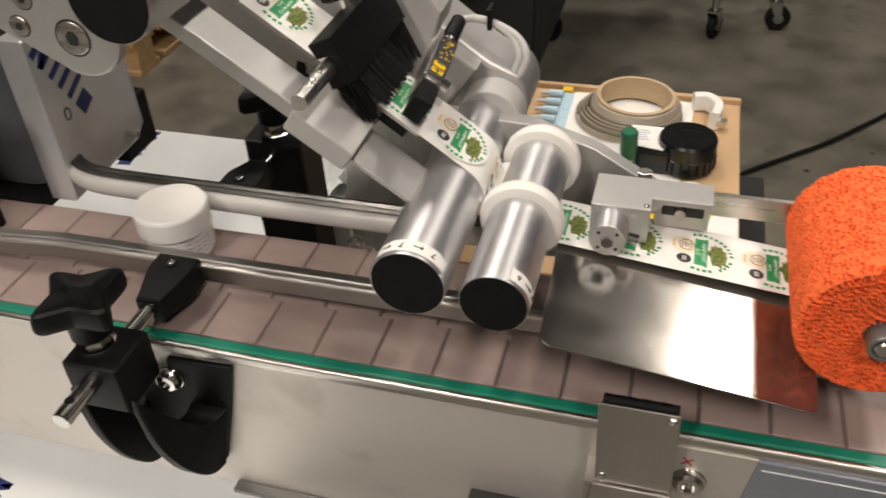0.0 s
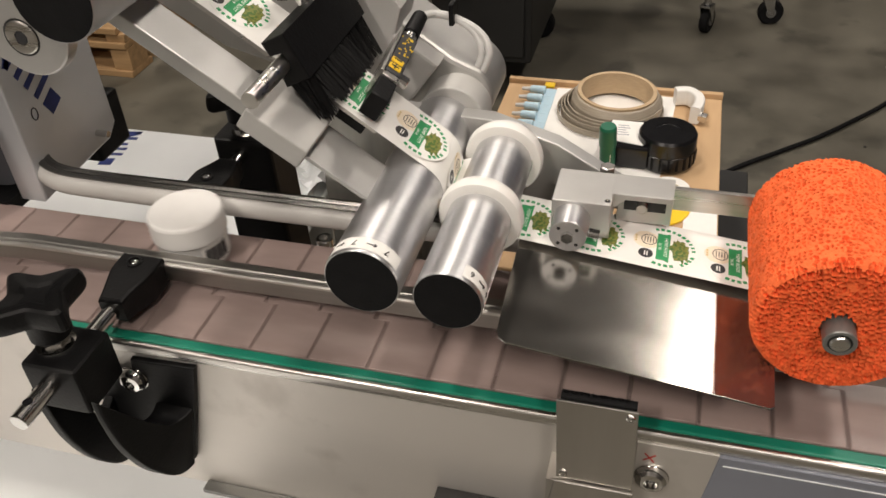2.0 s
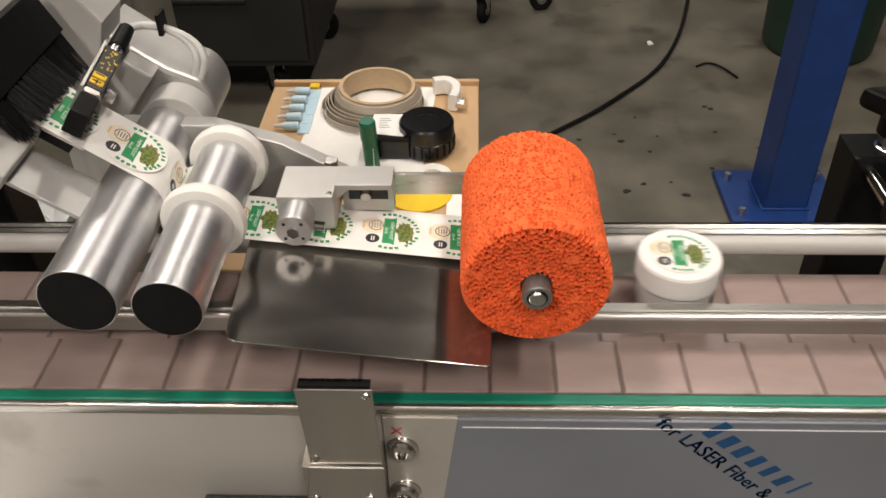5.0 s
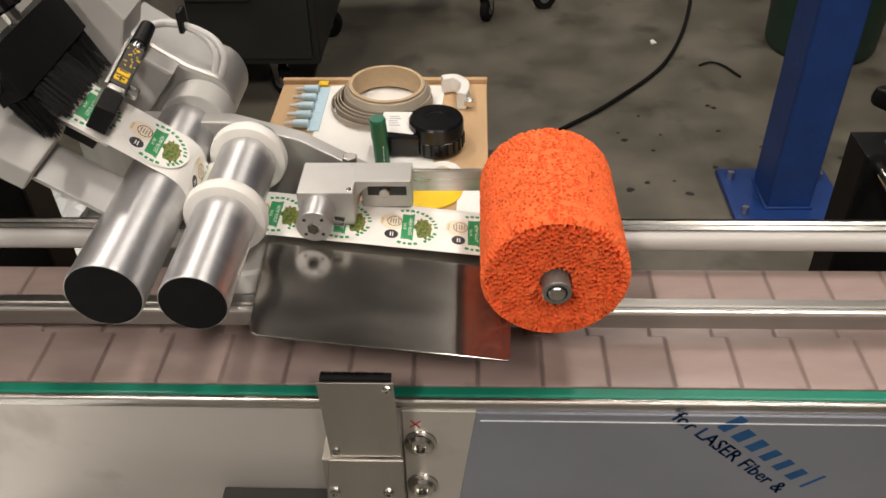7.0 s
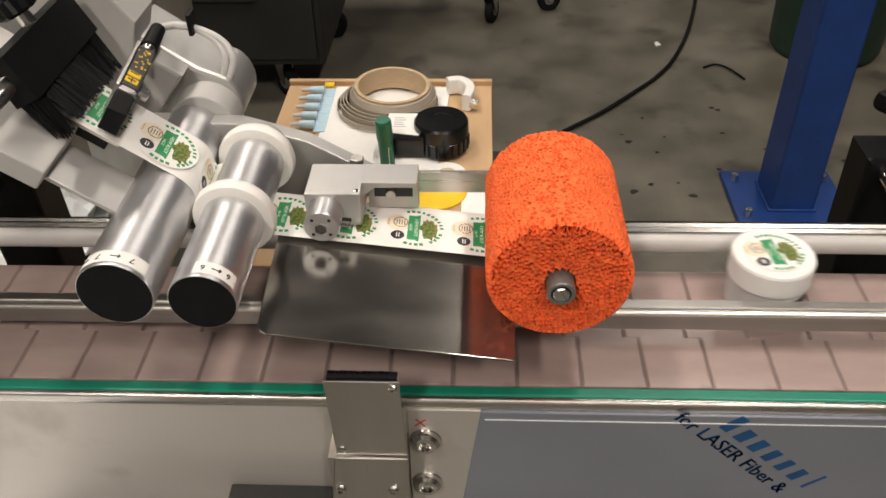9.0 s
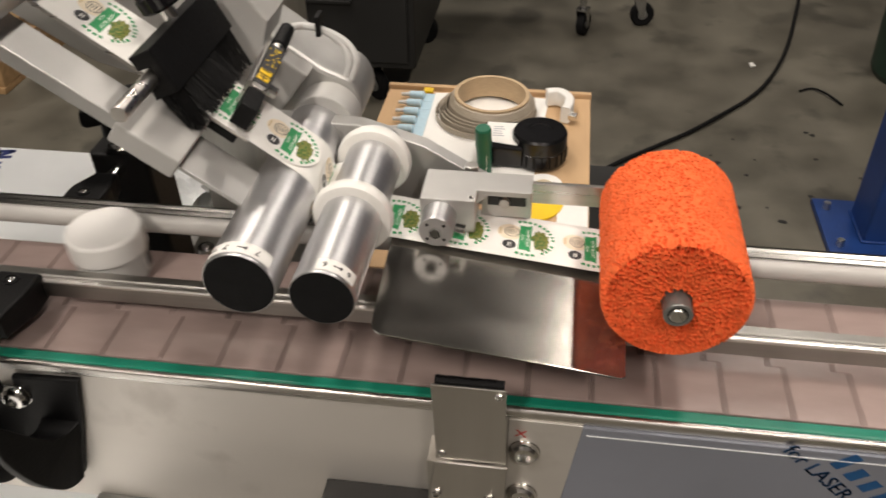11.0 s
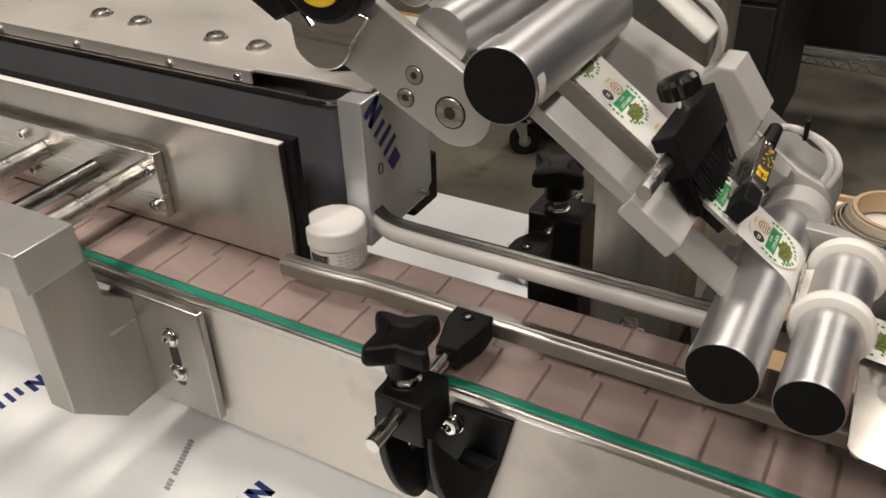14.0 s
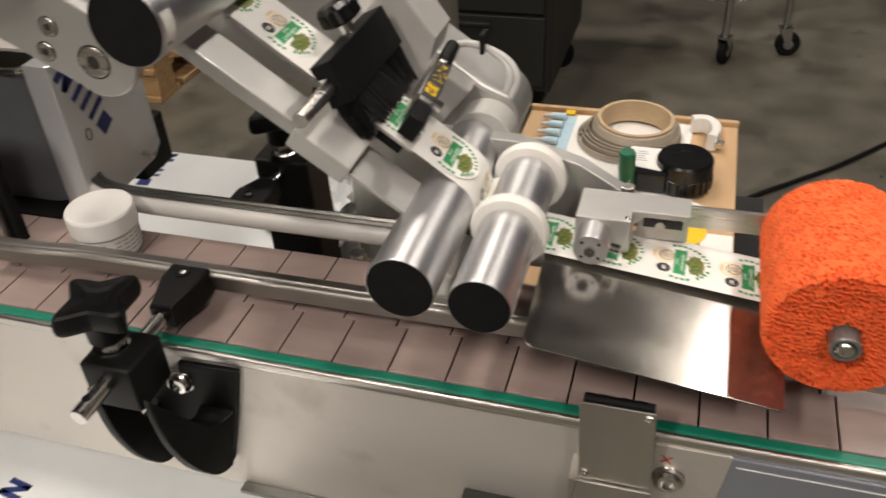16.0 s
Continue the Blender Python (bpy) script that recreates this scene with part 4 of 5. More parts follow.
part("bolt_nut", quick(cyl, (-0.1945, 0.1095, 0.9725), (-0.1945, 0.1095, 0.976), 0.0058, 6, None, 0.0007), STEEL, bolt)
part("bolt_lug", quick(box, -0.203, -0.186, 0.1012, 0.117, 0.960, 0.9725, 0.001), ANOD, ck)
cylp = part("pivot_boss", quick(cyl, (-0.2095, 0.0505, 0.9735), (-0.2095, 0.070, 0.9735), 0.0105, 40, None, 0.0006), ALU, ck)
part("pivot_nut", quick(cyl, (-0.2095, 0.0505, 0.9735), (-0.2095, 0.0485, 0.9735), 0.0038, 6), MIRROR, cylp)
for k in range(4):
    a = radians(45 + 90 * k)
    part("pin_hole", quick(cyl, (-0.2095 + 0.0072 * math.cos(a), 0.0507, 0.9735 + 0.0072 * math.sin(a)), (-0.2095 + 0.0072 * math.cos(a), 0.0503, 0.9735 + 0.0072 * math.sin(a)), 0.0011, 10), INKBLACK, cylp)
part("set_screw", quick(cyl, (-0.199, 0.0585, 0.9725), (-0.1925, 0.0585, 0.9715), 0.0030, 16, None, 0.0004), MIRROR, ck)
part("tension_bar", quick(box, -0.160, -0.062, 0.0978, 0.1010, 0.9665, 0.9815, 0.0006), STEEL, ck, "flat stainless bar")

WC = Vector((-0.0728, 0.0, 0.9760))
wheel = thing("foam_wheel", (WC.x, 0.0, WC.z), "orange open-cell foam press wheel on a steel axle", "press wheel")
WR, WL = 0.0400, 0.0945


def cell_seed(i, j, k):
    h = math.sin(i * 127.1 + j * 311.7 + k * 74.7) * 43758.5453
    return h - math.floor(h)


def pores(u, v, side, size=0.0027):
    """Depth of the open foam cells, 0 on the ridges to 1 in the pits."""
    u, v = u / size, v / size
    i0, j0 = math.floor(u), math.floor(v)
    d0 = d1 = 9.0
    own = 0.0
    for i in (i0 - 1, i0, i0 + 1):
        for j in (j0 - 1, j0, j0 + 1):
            d = math.hypot(i + cell_seed(i, j, 1) - u, j + cell_seed(i, j, 2) - v)
            if d < d0:
                d0, d1, own = d, d0, cell_seed(i, j, 3)
            elif d < d1:
                d1 = d
    lo = 0.20 + 0.30 * own if side else 0.10 + 0.07 * own
    h = min(1.0, max(0.0, (d1 - d0 - lo) / 0.20)) * (1.25 - 0.6 * own)
    return h + 0.12 * noise.noise(Vector((u * 0.4, v * 0.4, 3.0)))


bm = B()
nA, nY, nR = 700, 240, 88
prof = []
for j in range(nR):
    prof.append((0.0085 + (WR - 0.0045 - 0.0085) * j / (nR - 1), 0.0, 0))
for j in range(1, 6):
    a = math.pi / 2 * j / 6
    prof.append((WR - 0.0045 + 0.0045 * math.sin(a), 0.0045 - 0.0045 * math.cos(a), a))
for j in range(nY):
    prof.append((WR, 0.0045 + (WL - 0.008) * j / (nY - 1), math.pi / 2))
prof.append((WR - 0.003, WL, math.pi / 2))
prof.append((0.0085, WL, math.pi / 2))
grid = []
for r, h, a in prof:
    row = []
    for i in range(nA):
        th = 2 * math.pi * i / nA
        q = Vector((r * math.cos(th), h, r * math.sin(th)))
        dn = Vector((math.cos(th) * math.sin(a), -math.cos(a), math.sin(th) * math.sin(a)))
        k = pores(th * WR, h, True) * (0.6 if a < 1.55 else 1.0) if a > 0.3 else pores(q.x, q.z, False)
        row.append(bm.verts.new(WC + q - dn * (0.0055 if a < 0.3 else 0.0032) * min(1.2, max(-0.1, k))))
    grid.append(row)
for a, b in zip(grid, grid[1:]):
    for i in range(nA):
        bm.faces.new((a[i], a[(i + 1) % nA], b[(i + 1) % nA], b[i]))
foam = part("foam", bm, ORANGE, wheel)
bm = B()
lathe(bm, [(0.0077, 0.016), (0.0077, 0.0005), (0.0072, 0.0), (0.0056, 0.0), (0.0054, 0.0005), (0.0054, 0.005), (0, 0.005)], (WC.x, -0.0095, WC.z), (0, 1, 0), 40)
part("hub_bush", bm, GREYSTAND, wheel, "grey hub bush")
part("hub_core", quick(cyl, (WC.x, 0.006, WC.z), (WC.x, 0.0965, WC.z), 0.0086, 24), GREYPAINT, wheel)
part("axle", quick(cyl, (WC.x, 0.0, WC.z), (WC.x, 0.0985, WC.z), 0.0040, 24), MIRROR, wheel)
bm = B()
lathe(bm, [(0.0046, 0.0), (0.0046, 0.0042), (0.0038, 0.0050), (0, 0.0054)], (WC.x, -0.0055, WC.z), (0, -1, 0), 24)
part("axle_bolt", bm, STEEL, wheel)

# ---- side grip infeed ----
grip = thing("infeed_gripper", (-0.9, 0.05, 0.906), "brushed stainless grip plate backed with black foam", "grip unit")
part("grip_plate", quick(box, -1.95, -0.6555, 0.0500, 0.0575, 0.9075, 1.0145, 0.0006), STEEL_V, grip)
# lamp reflection along the plate's top, drawn as a thin near-white strip
part("plate_edge", quick(box, -1.95, -0.6558, 0.0502, 0.0573, 1.0146, 1.0152), EDGE_SHINE, grip, "bright cut edge")
part("foam_backing", quick(box, -1.95, -0.6475, 0.0575, 0.0655, 0.9065, 1.0175, 0.0008), RUBBER, grip, "black foam layer")
part("mount_plate", quick(box, -1.15, -0.7845, 0.0405, 0.0500, 0.922, 0.9835, 0.0012), STEEL, grip)
for x, z in ((-0.791, 0.968), (-0.794, 0.934), (-0.950, 0.970), (-0.950, 0.934)):
    bm = B()
    lathe(bm, [(0.0048, 0), (0.0048, 0.0045), (0.0042, 0.005), (0.0026, 0.005), (0.0025, 0.002), (0, 0.002)], (x, 0.0405, z), (0, -1, 0), 20)
    part("cap_screw", bm, MIRROR, grip)
for x, z in ((-0.807, 0.9615), (-0.930, 0.9575)):
    part("rod", quick(cyl, (x, 0.0405, z), (x, -0.072, z - 0.002), 0.0092, 32, None, 0.0008), STEEL, grip, "bright round steel rod")
bm = B()
n = 24
sp = [(0.0072 if k % 2 else 0.0082, 0.0010 * k) for k in range(112)]
lathe(bm, [(0, 0)] + sp + [(0, 0.112)], (-0.864, 0.0405, 0.9535), (0, -1, -0.016), n)
part("threaded_rod", bm, CHANNEL, grip, "dark threaded steel rod")
block = thing("rod_holder", (-0.8, -0.12, 0.77), "machined aluminium rod holder bracket bolted to the side plate", "bracket")
part("holder_block", quick(box, -1.10, -0.7555, -0.1185, -0.0675, 0.950, 0.9835, 0.0012), ANOD, block)
leg = [(-0.1065, 0.965), (-0.058, 0.965), (-0.0515, 0.905), (-0.0265, 0.884), (-0.0265, 0.782), (-0.062, 0.782), (-0.1065, 0.822)]
part("leg_plate", quick(prism, leg, -0.798, -0.770, "yz", 0.001), DARKSTEEL, block)
part("weld_ridge", quick(box, -0.7702, -0.7675, -0.056, -0.030, 0.866, 0.8685, 0.0008), STEEL, block)
part("slot_plate", quick(box, -0.845, -0.6965, -0.0270, -0.0188, 0.7785, 0.8915, 0.0015), DARKSTEEL, block)
bm = B()
prism(bm, [(-0.7335 + a, b) for a, b in round_rect(0.0095, 0.062, 0.0045)], -0.0276, -0.0268, "xz")
for v in bm.verts:
    v.co.z += 0.836
part("slot", bm, INKBLACK, block)
for z in (0.8570, 0.8200):
    screw("dome_bolt", block, (-0.7335, -0.0276, z), (0, -1, 0), 0.0078, 0.005, MIRROR, True, 0.0092)

rear = thing("belt_gripper", (-0.9, 0.16, 0.9), "stainless rear grip housing with a dark grey belt and button-head bolts", "grip unit")
bp = [(-1.95, 0.1195), (-0.668, 0.1195)] + [(-0.668 + 0.020 * math.sin(radians(a)), 0.1395 - 0.020 * math.cos(radians(a))) for a in range(15, 91, 15)] + [(-0.648, 0.19)]
inner = [(-1.95, 0.1235), (-0.668, 0.1235)] + [(-0.668 + 0.016 * math.sin(radians(a)), 0.1395 - 0.016 * math.cos(radians(a))) for a in range(15, 91, 15)] + [(-0.652, 0.19)]
bm = quick(prism, bp + inner[::-1], 0.9035, 1.0195, "xy")
part("grip_belt", bm, BELTGREY, rear, "dark grey grip belt")
part("belt_bed", quick(box, -1.95, -0.6475, 0.1002, 0.205, 0.8905, 0.9025), BLACK, rear)
bm = B()
sweep(bm, [(x, y - 0.0005, 1.0215) for x, y in bp[:-2]], [(-0.0015, -0.002), (0.0025, -0.002), (0.0025, 0.002), (-0.0015, 0.002)])
part("belt_edge", bm, STEEL, rear)
top = [(-1.95, 0.1235), (-0.737, 0.1195), (-0.7355, 0.1255), (-0.690, 0.128), (-0.6265, 0.1275), (-0.622, 0.131), (-0.640, 0.30), (-1.95, 0.34)]
part("top_plate", quick(prism, top, 1.0335, 1.0365, "xy", 0.0005), PANEL, rear, "satin stainless top plate")
part("front_lip", quick(box, -1.95, -0.7375, 0.1205, 0.1225, 1.0245, 1.0335), PANEL, rear)
part("housing", quick(box, -1.95, -0.70, 0.145, 0.28, 0.903, 1.0325), GREYSTAND, rear)
for x, y in ((-0.768, 0.1695), (-0.821, 0.1725), (-0.923, 0.1765), (-0.979, 0.1795)):
    screw("button_bolt", rear, (x, y, 1.0365), (0, 0, 1), 0.0098, 0.0058, STEEL, True, 0.0116)
for x in (-0.752, -0.83, -0.95, -1.06):
    screw("small_screw", rear, (x, 0.1205, 1.029), (0, -1, 0), 0.0040, 0.0032, STEEL)
part("cover_hole", quick(box, -1.128, -1.092, 0.184, 0.197, 1.0364, 1.0369, 0.0003), INKBLACK, rear)
clip = part("hold_clip", quick(prism, [(-0.690, 0.150), (-0.672, 0.148), (-0.655, 0.158), (-0.688, 0.162)], 1.0366, 1.043, "xy", 0.0006), BLACK, rear)
part("clip_screw", quick(cyl, (-0.6855, 0.1515, 1.043), (-0.6855, 0.1515, 1.0445), 0.0028, 14), MIRROR, clip)

endp = thing("film_covered_plate", (-0.63, 0.15, 0.9), "upright steel end plate wrapped in pale protective film", "end plate")
bm = quick(prism, [(0.1085, 0.9015), (0.2000, 0.9050), (0.2120, 0.915), (0.2105, 1.030), (0.1225, 1.0325), (0.1085, 1.0325)], -0.6410, -0.6180, "yz", 0.0015)
part("plate", bm, FILMSILVER, endp)
MT = Matrix.Translation((-0.6178, 0.1415, 0.990)) @ Matrix(((0, 0, 1, 0), (1, 0, 0, 0), (0, 1, 0, 0), (0, 0, 0, 1))) @ pose(0, 0, 0, 0, 0, -61) @ Matrix.Scale(1.32, 4)
for x, w, h in ((-0.030, 0.0045, 0.017), (-0.0215, 0.0045, 0.017), (-0.012, 0.0038, 0.013), (-0.003, 0.0038, 0.016), (0.0065, 0.0038, 0.016), (0.0185, 0.0105, 0.0115)):
    part("maker_name_bar", quick(box, x - w / 2, x + w / 2, -0.0085, -0.0085 + h, -0.0001, 0.0002, m=MT), INKBLUE, endp)
part("maker_name_bar", quick(box, -0.0022, 0.0022, -0.010, 0.010, -0.0001, 0.0002, m=MT @ pose(-0.0258, 0, 0, 0, 0, 28)), INKBLUE, endp)
bm = B()
sweep(bm, [(-0.6177, 0.129 + 0.0032 * math.cos(a), 0.967 + 0.005 * math.sin(a)) for a in [k * 0.7 for k in range(10)]], ring_section(0.00045, 6), up=(1, 0, 0))
part("pen_mark", bm, INKBLACK, endp)
part("red_pen_mark", quick(box, -0.6180, -0.6177, 0.176, 0.1768, 0.998, 1.004), INKRED, endp)
part("corner_block", quick(box, -0.660, -0.625, 0.190, 0.235, 0.885, 0.935, 0.003), BLACK, endp)
part("corner_screw", quick(cyl, (-0.6185, 0.186, 0.918), (-0.607, 0.186, 0.918), 0.0028, 12), MIRROR, endp)

# base cabinet under the infeed, wrapped in film
base = thing("base_cabinet", (-1.2, 0.1, 0), "machine base cabinet wrapped in white protective film", "cabinet")
outline = [(-2.0, -0.42), (-0.435, -0.42), (-0.435, 0.20), (-0.527, 0.20), (-0.527, 0.497), (-2.0, 0.497)]
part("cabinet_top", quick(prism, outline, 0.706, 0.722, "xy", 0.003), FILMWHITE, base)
outline = [(-1.97, -0.39), (-0.465, -0.39), (-0.465, 0.17), (-0.557, 0.17), (-0.557, 0.467), (-1.97, 0.467)]
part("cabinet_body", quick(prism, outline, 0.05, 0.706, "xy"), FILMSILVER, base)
part("plinth", quick(box, -1.92, -0.61, -0.34, 0.42, 0.0, 0.05), DARKMETAL, base)
for x in (-1.7, -1.45, -1.2):
    part("conveyor_support", quick(box, x - 0.03, x + 0.03, 0.0, 0.1, 0.722, 0.768), STEEL, base)


def name_bars(cx, cy, ang, s, mat=INKBLUE):
    m = pose(cx, cy, 0.7221, 0, 0, ang)
    for x, w, h in ((-0.030, 0.0055, 0.022), (-0.018, 0.0055, 0.022), (-0.006, 0.0048, 0.016), (0.004, 0.0048, 0.019), (0.015, 0.0048, 0.019), (0.030, 0.013, 0.0145)):
        part("maker_name_bar", quick(box, (x - w / 2) * s, (x + w / 2) * s, -0.011 * s, (-0.011 + h) * s, -0.0001, 0.0002, m=m), mat, base)
    part("maker_name_bar", quick(box, -0.0028 * s, 0.0028 * s, -0.012 * s, 0.012 * s, -0.0001, 0.0002, m=m @ pose(-0.024 * s, 0, 0, 0, 0, 30)), mat, base)


name_bars(-0.660, -0.062, -100, 1.0)
name_bars(-0.955, -0.055, -100, 1.0)
name_bars(-0.822, 0.452, -82, 1.15)
bm = B()
for k in range(15):
    if k not in (10, 14):
        box(bm, -0.0016, 0.0016, -0.0032, 0.0032, 0, 0.0003, m=pose(-0.752 + 0.0016 * k, -0.020 - 0.0040 * k, 0.7221, 0, 0, -95))
part("grey_print_bars", bm, INKGREY, base)
# crumpled clear wrapping at the cabinet's corner
bm = B()
rnd = random.Random(5)
nx, ny = 14, 10
g = [[bm.verts.new((-0.618 + 0.088 * i / nx, 0.345 + 0.125 * j / ny, 0.7225 + max(0, 0.028 * noise.noise(Vector((i * 0.45, j * 0.5, 2))) + 0.010 + 0.006 * rnd.random()))) for j in range(ny + 1)] for i in range(nx + 1)]
for i in range(nx):
    for j in range(ny):
        bm.faces.new((g[i][j], g[i + 1][j], g[i + 1][j + 1], g[i][j + 1]))
part("crumpled_wrap", bm, FILMWHITE, base, "crumpled loose film")

# ---- jars ----
jar0 = thing("cosmetic_jar", (0, 0, 0), "small clear jar with a plain white screw lid", "jar", "jars on the conveyor")
bm = B()
lathe(bm, [(0, 0.0), (0.0218, 0.0), (0.0236, 0.0016), (0.0240, 0.004), (0.0240, 0.0225), (0.0225, 0.0235), (0, 0.0235)], (0, 0, 0), (0, 0, 1), 56)
part("jar_body", bm, JARGLASS, jar0, "frosted clear plastic body")
bm = B()
lathe(bm, [(0.0225, 0.0228), (0.0252, 0.0228), (0.0256, 0.0236), (0.0256, 0.0375), (0.0248, 0.0392), (0.0235, 0.0398), (0.0226, 0.0396), (0, 0.0396)], (0, 0, 0), (0, 0, 1), 64)
lid = part("lid", bm, LIDWHITE, jar0, "smooth white lid")
bm = B()
rows = [[bm.verts.new((0.0242 * math.sin(radians(a)), -0.0242 * math.cos(radians(a)), z)) for z in (0.004, 0.0212)] for a in range(-30, 131, 8)]
for a, b in zip(rows, rows[1:]):
    bm.faces.new((a[0], b[0], b[1], a[1]))
wrap = part("side_label", bm, PAPER, jar0, "white side label with a barcode")
bm = B()
for k in range(13):
    a = radians(-24 + 3.4 * k)
    w = (0.0004, 0.0007, 0.0005)[k % 3]
    box(bm, -w, w, -0.0001, 0.0001, 0.0065, 0.0185, m=Matrix.Translation((0.02432 * math.sin(a), -0.02432 * math.cos(a), 0)) @ pose(0, 0, 0, 0, 0, math.degrees(a)))
part("barcode_bars", bm, INKBLACK, wrap)
bm = B()
for k in range(5):
    a = radians(40 + 14 * k)
    for z in (0.007, 0.0105, 0.014, 0.0175):
        box(bm, -0.0022, 0.0022, -0.0001, 0.0001, z, z + 0.0008, m=Matrix.Translation((0.02432 * math.sin(a), -0.02432 * math.cos(a), 0)) @ pose(0, 0, 0, 0, 0, math.degrees(a)))
part("text_bars", bm, INKGREY, wrap)
JY = 0.0735
PASS = [(0.0, -0.508), (1.5, -0.552), (8.6, 0.002), (11.0, -0.440), (14.5, -0.552), (16.0, -0.580)]   # seconds, place along the belt
TURNS = (10, 75, 40, 120, 0, 15)
jars = [jar0] + [copy_thing(jar0, pose(0, 0, 0)) for _ in PASS[1:]]
# ---- carton with clutter, on a low stand ----
CLUTTER = ("low_stand", "carton", "paper_sheet", "tape_roll", "black_dispenser", "marker_pen", "wire_connector", "yellow_tag", "white_bracket", "yellow_disc", "white_ring", "white_leaflet")
BT_Z = 0.74
stand = thing("low_stand", (-0.23, 0.46, 0), "plain dark steel stand under the carton", "stand")
part("stand_top", quick(box, -0.42, -0.05, 0.27, 0.68, 0.60, 0.62, 0.002), DARKMETAL, stand)
for x in (-0.40, -0.07):
    for y in (0.29, 0.66):
        part("leg", quick(box, x - 0.015, x + 0.015, y - 0.015, y + 0.015, 0, 0.60), DARKMETAL, stand)
carton = thing("carton", (-0.235, 0.46, 0.62), "closed brown cardboard carton used as a table", "carton")
part("carton_body", quick(box, -0.3700, -0.1005, 0.272, 0.650, 0.6205, 0.7395, 0.0015), CARDBOARD, carton)
part("lid_edge", quick(box, -0.3705, -0.1000, 0.6505, 0.6585, 0.70, 0.7455, 0.0012), CARDBOARD, carton)
part("flap_line", quick(box, -0.236, -0.2352, 0.275, 0.648, 0.7394, 0.7400), TAPECORE, carton)
bm = B()
ns = 18
g = [[bm.verts.new((-0.315 + 0.150 * i / ns + 0.010 * (j / ns), 0.425 + 0.215 * j / ns, BT_Z + 0.0006 + 0.0022 * (0.5 + noise.noise(Vector((i * 0.25, j * 0.25, 9)))))) for j in range(ns + 1)] for i in range(ns + 1)]
for i in range(ns):
    for j in range(ns):
        bm.faces.new((g[i][j], g[i + 1][j], g[i + 1][j + 1], g[i][j + 1]))
solo("paper_sheet", bm, PAPER, (-0.24, 0.53, BT_Z), "loose white paper sheet under the tape roll", "paper")
TC = (-0.2265, 0.5880, BT_Z + 0.0025)
tape = thing("tape_roll", TC, "nearly empty tape roll on a kraft paper core", "tape roll")
bm = B()
lathe(bm, [(0.0425, 0.003), (0.0470, 0.003), (0.0470, 0.031), (0.0425, 0.031), (0.0425, 0.003)], TC, (0.03, -0.02, 1), 64)
part("paper_core", bm, TAPECORE, tape)
bm = B()
lathe(bm, [(0.0474, 0.002), (0.0545, 0.002), (0.0548, 0.010), (0.0535, 0.0205), (0.0515, 0.024), (0.0495, 0.0275), (0.0474, 0.0285), (0.0474, 0.002)], TC, (0.03, -0.02, 1), 64)
part("tape_winding", bm, TAPE, tape, "greyish clear tape windings")
for dx, r, h in ((-0.001, 0.0568, 0.019), (-0.003, 0.0585, 0.016), (-0.0045, 0.0605, 0.013), (-0.006, 0.0640, 0.008)):
    bm = B()
    lathe(bm, [(r - 0.0012, 0.001), (r, 0.001), (r, h), (r - 0.0012, h), (r - 0.0012, 0.001)], (TC[0] + dx, TC[1] - 0.003, BT_Z + 0.0028), (0.0, 0.0, 1), 64)
    part("loose_turn", bm, TAPE, tape)
puck = thing("black_dispenser", (-0.167, 0.50, BT_Z), "glossy black plastic hand dispenser with a white paper label", "tape dispenser")
DC = (-0.1605, 0.4920, BT_Z + 0.002)
bm = B()
lathe(bm, [(0, 0.0), (0.030, 0.0), (0.032, 0.003), (0.032, 0.019), (0.0313, 0.0195), (0.0313, 0.021), (0.032, 0.0215), (0.0315, 0.035), (0.0295, 0.038), (0.014, 0.0385), (0.0135, 0.0375), (0, 0.0375)], DC, (0, 0, 1), 56)
part("drum", bm, BLACKGLOSS, puck)
for k in range(22):
    a = 2 * math.pi * k / 22
    part("grip_rib", quick(box, -0.0012, 0.0012, -0.0008, 0.0008, 0.004, 0.0185, m=Matrix.Translation((DC[0] + 0.0321 * math.cos(a), DC[1] + 0.0321 * math.sin(a), DC[2])) @ pose(0, 0, 0, 0, 0, math.degrees(a) + 90)), BLACK, puck)
part("snout", quick(prism, [(-0.2300, 0.4650), (-0.18, 0.4640), (-0.155, 0.485), (-0.165, 0.530), (-0.226, 0.522)], BT_Z + 0.003, BT_Z + 0.030, "xy", 0.003), BLACKGLOSS, puck)
lb = part("paper_label", quick(prism, [(-0.2285, 0.478), (-0.186, 0.470), (-0.180, 0.492), (-0.184, 0.5205), (-0.2235, 0.5205)], BT_Z + 0.0302, BT_Z + 0.0306, "xy"), PAPER, puck)
for k in range(5):
    part("text_bar", quick(box, -0.2155, -0.202 - 0.002 * (k % 3), 0.489 + 0.005 * k, 0.4906 + 0.005 * k, BT_Z + 0.0306, BT_Z + 0.0308), INKGREY, lb)
pen = thing("marker_pen", (-0.2205, 0.452, BT_Z), "green marker pen standing upright on its end", "marker pen")
bm = B()
lathe(bm, [(0, 0), (0.0075, 0), (0.0085, 0.002), (0.0085, 0.040), (0.0082, 0.042)], (-0.2205, 0.452, BT_Z), (-0.03, -0.08, 1), 32)
part("barrel", bm, PENGREEN, pen)
bm = B()
lathe(bm, [(0.0092, 0.040), (0.0094, 0.042), (0.0092, 0.062), (0.0080, 0.0645), (0, 0.0645)], (-0.2205, 0.452, BT_Z), (-0.03, -0.08, 1), 32)
part("cap", bm, PENGREEN, pen)
bm = B()
for k in range(5):
    box(bm, -0.2205 + 0.0026, -0.2205 + 0.0034, 0.4418, 0.4424, BT_Z + 0.008 + 0.005 * k, BT_Z + 0.0115 + 0.005 * k)
part("text_bars", bm, PAPER, pen)
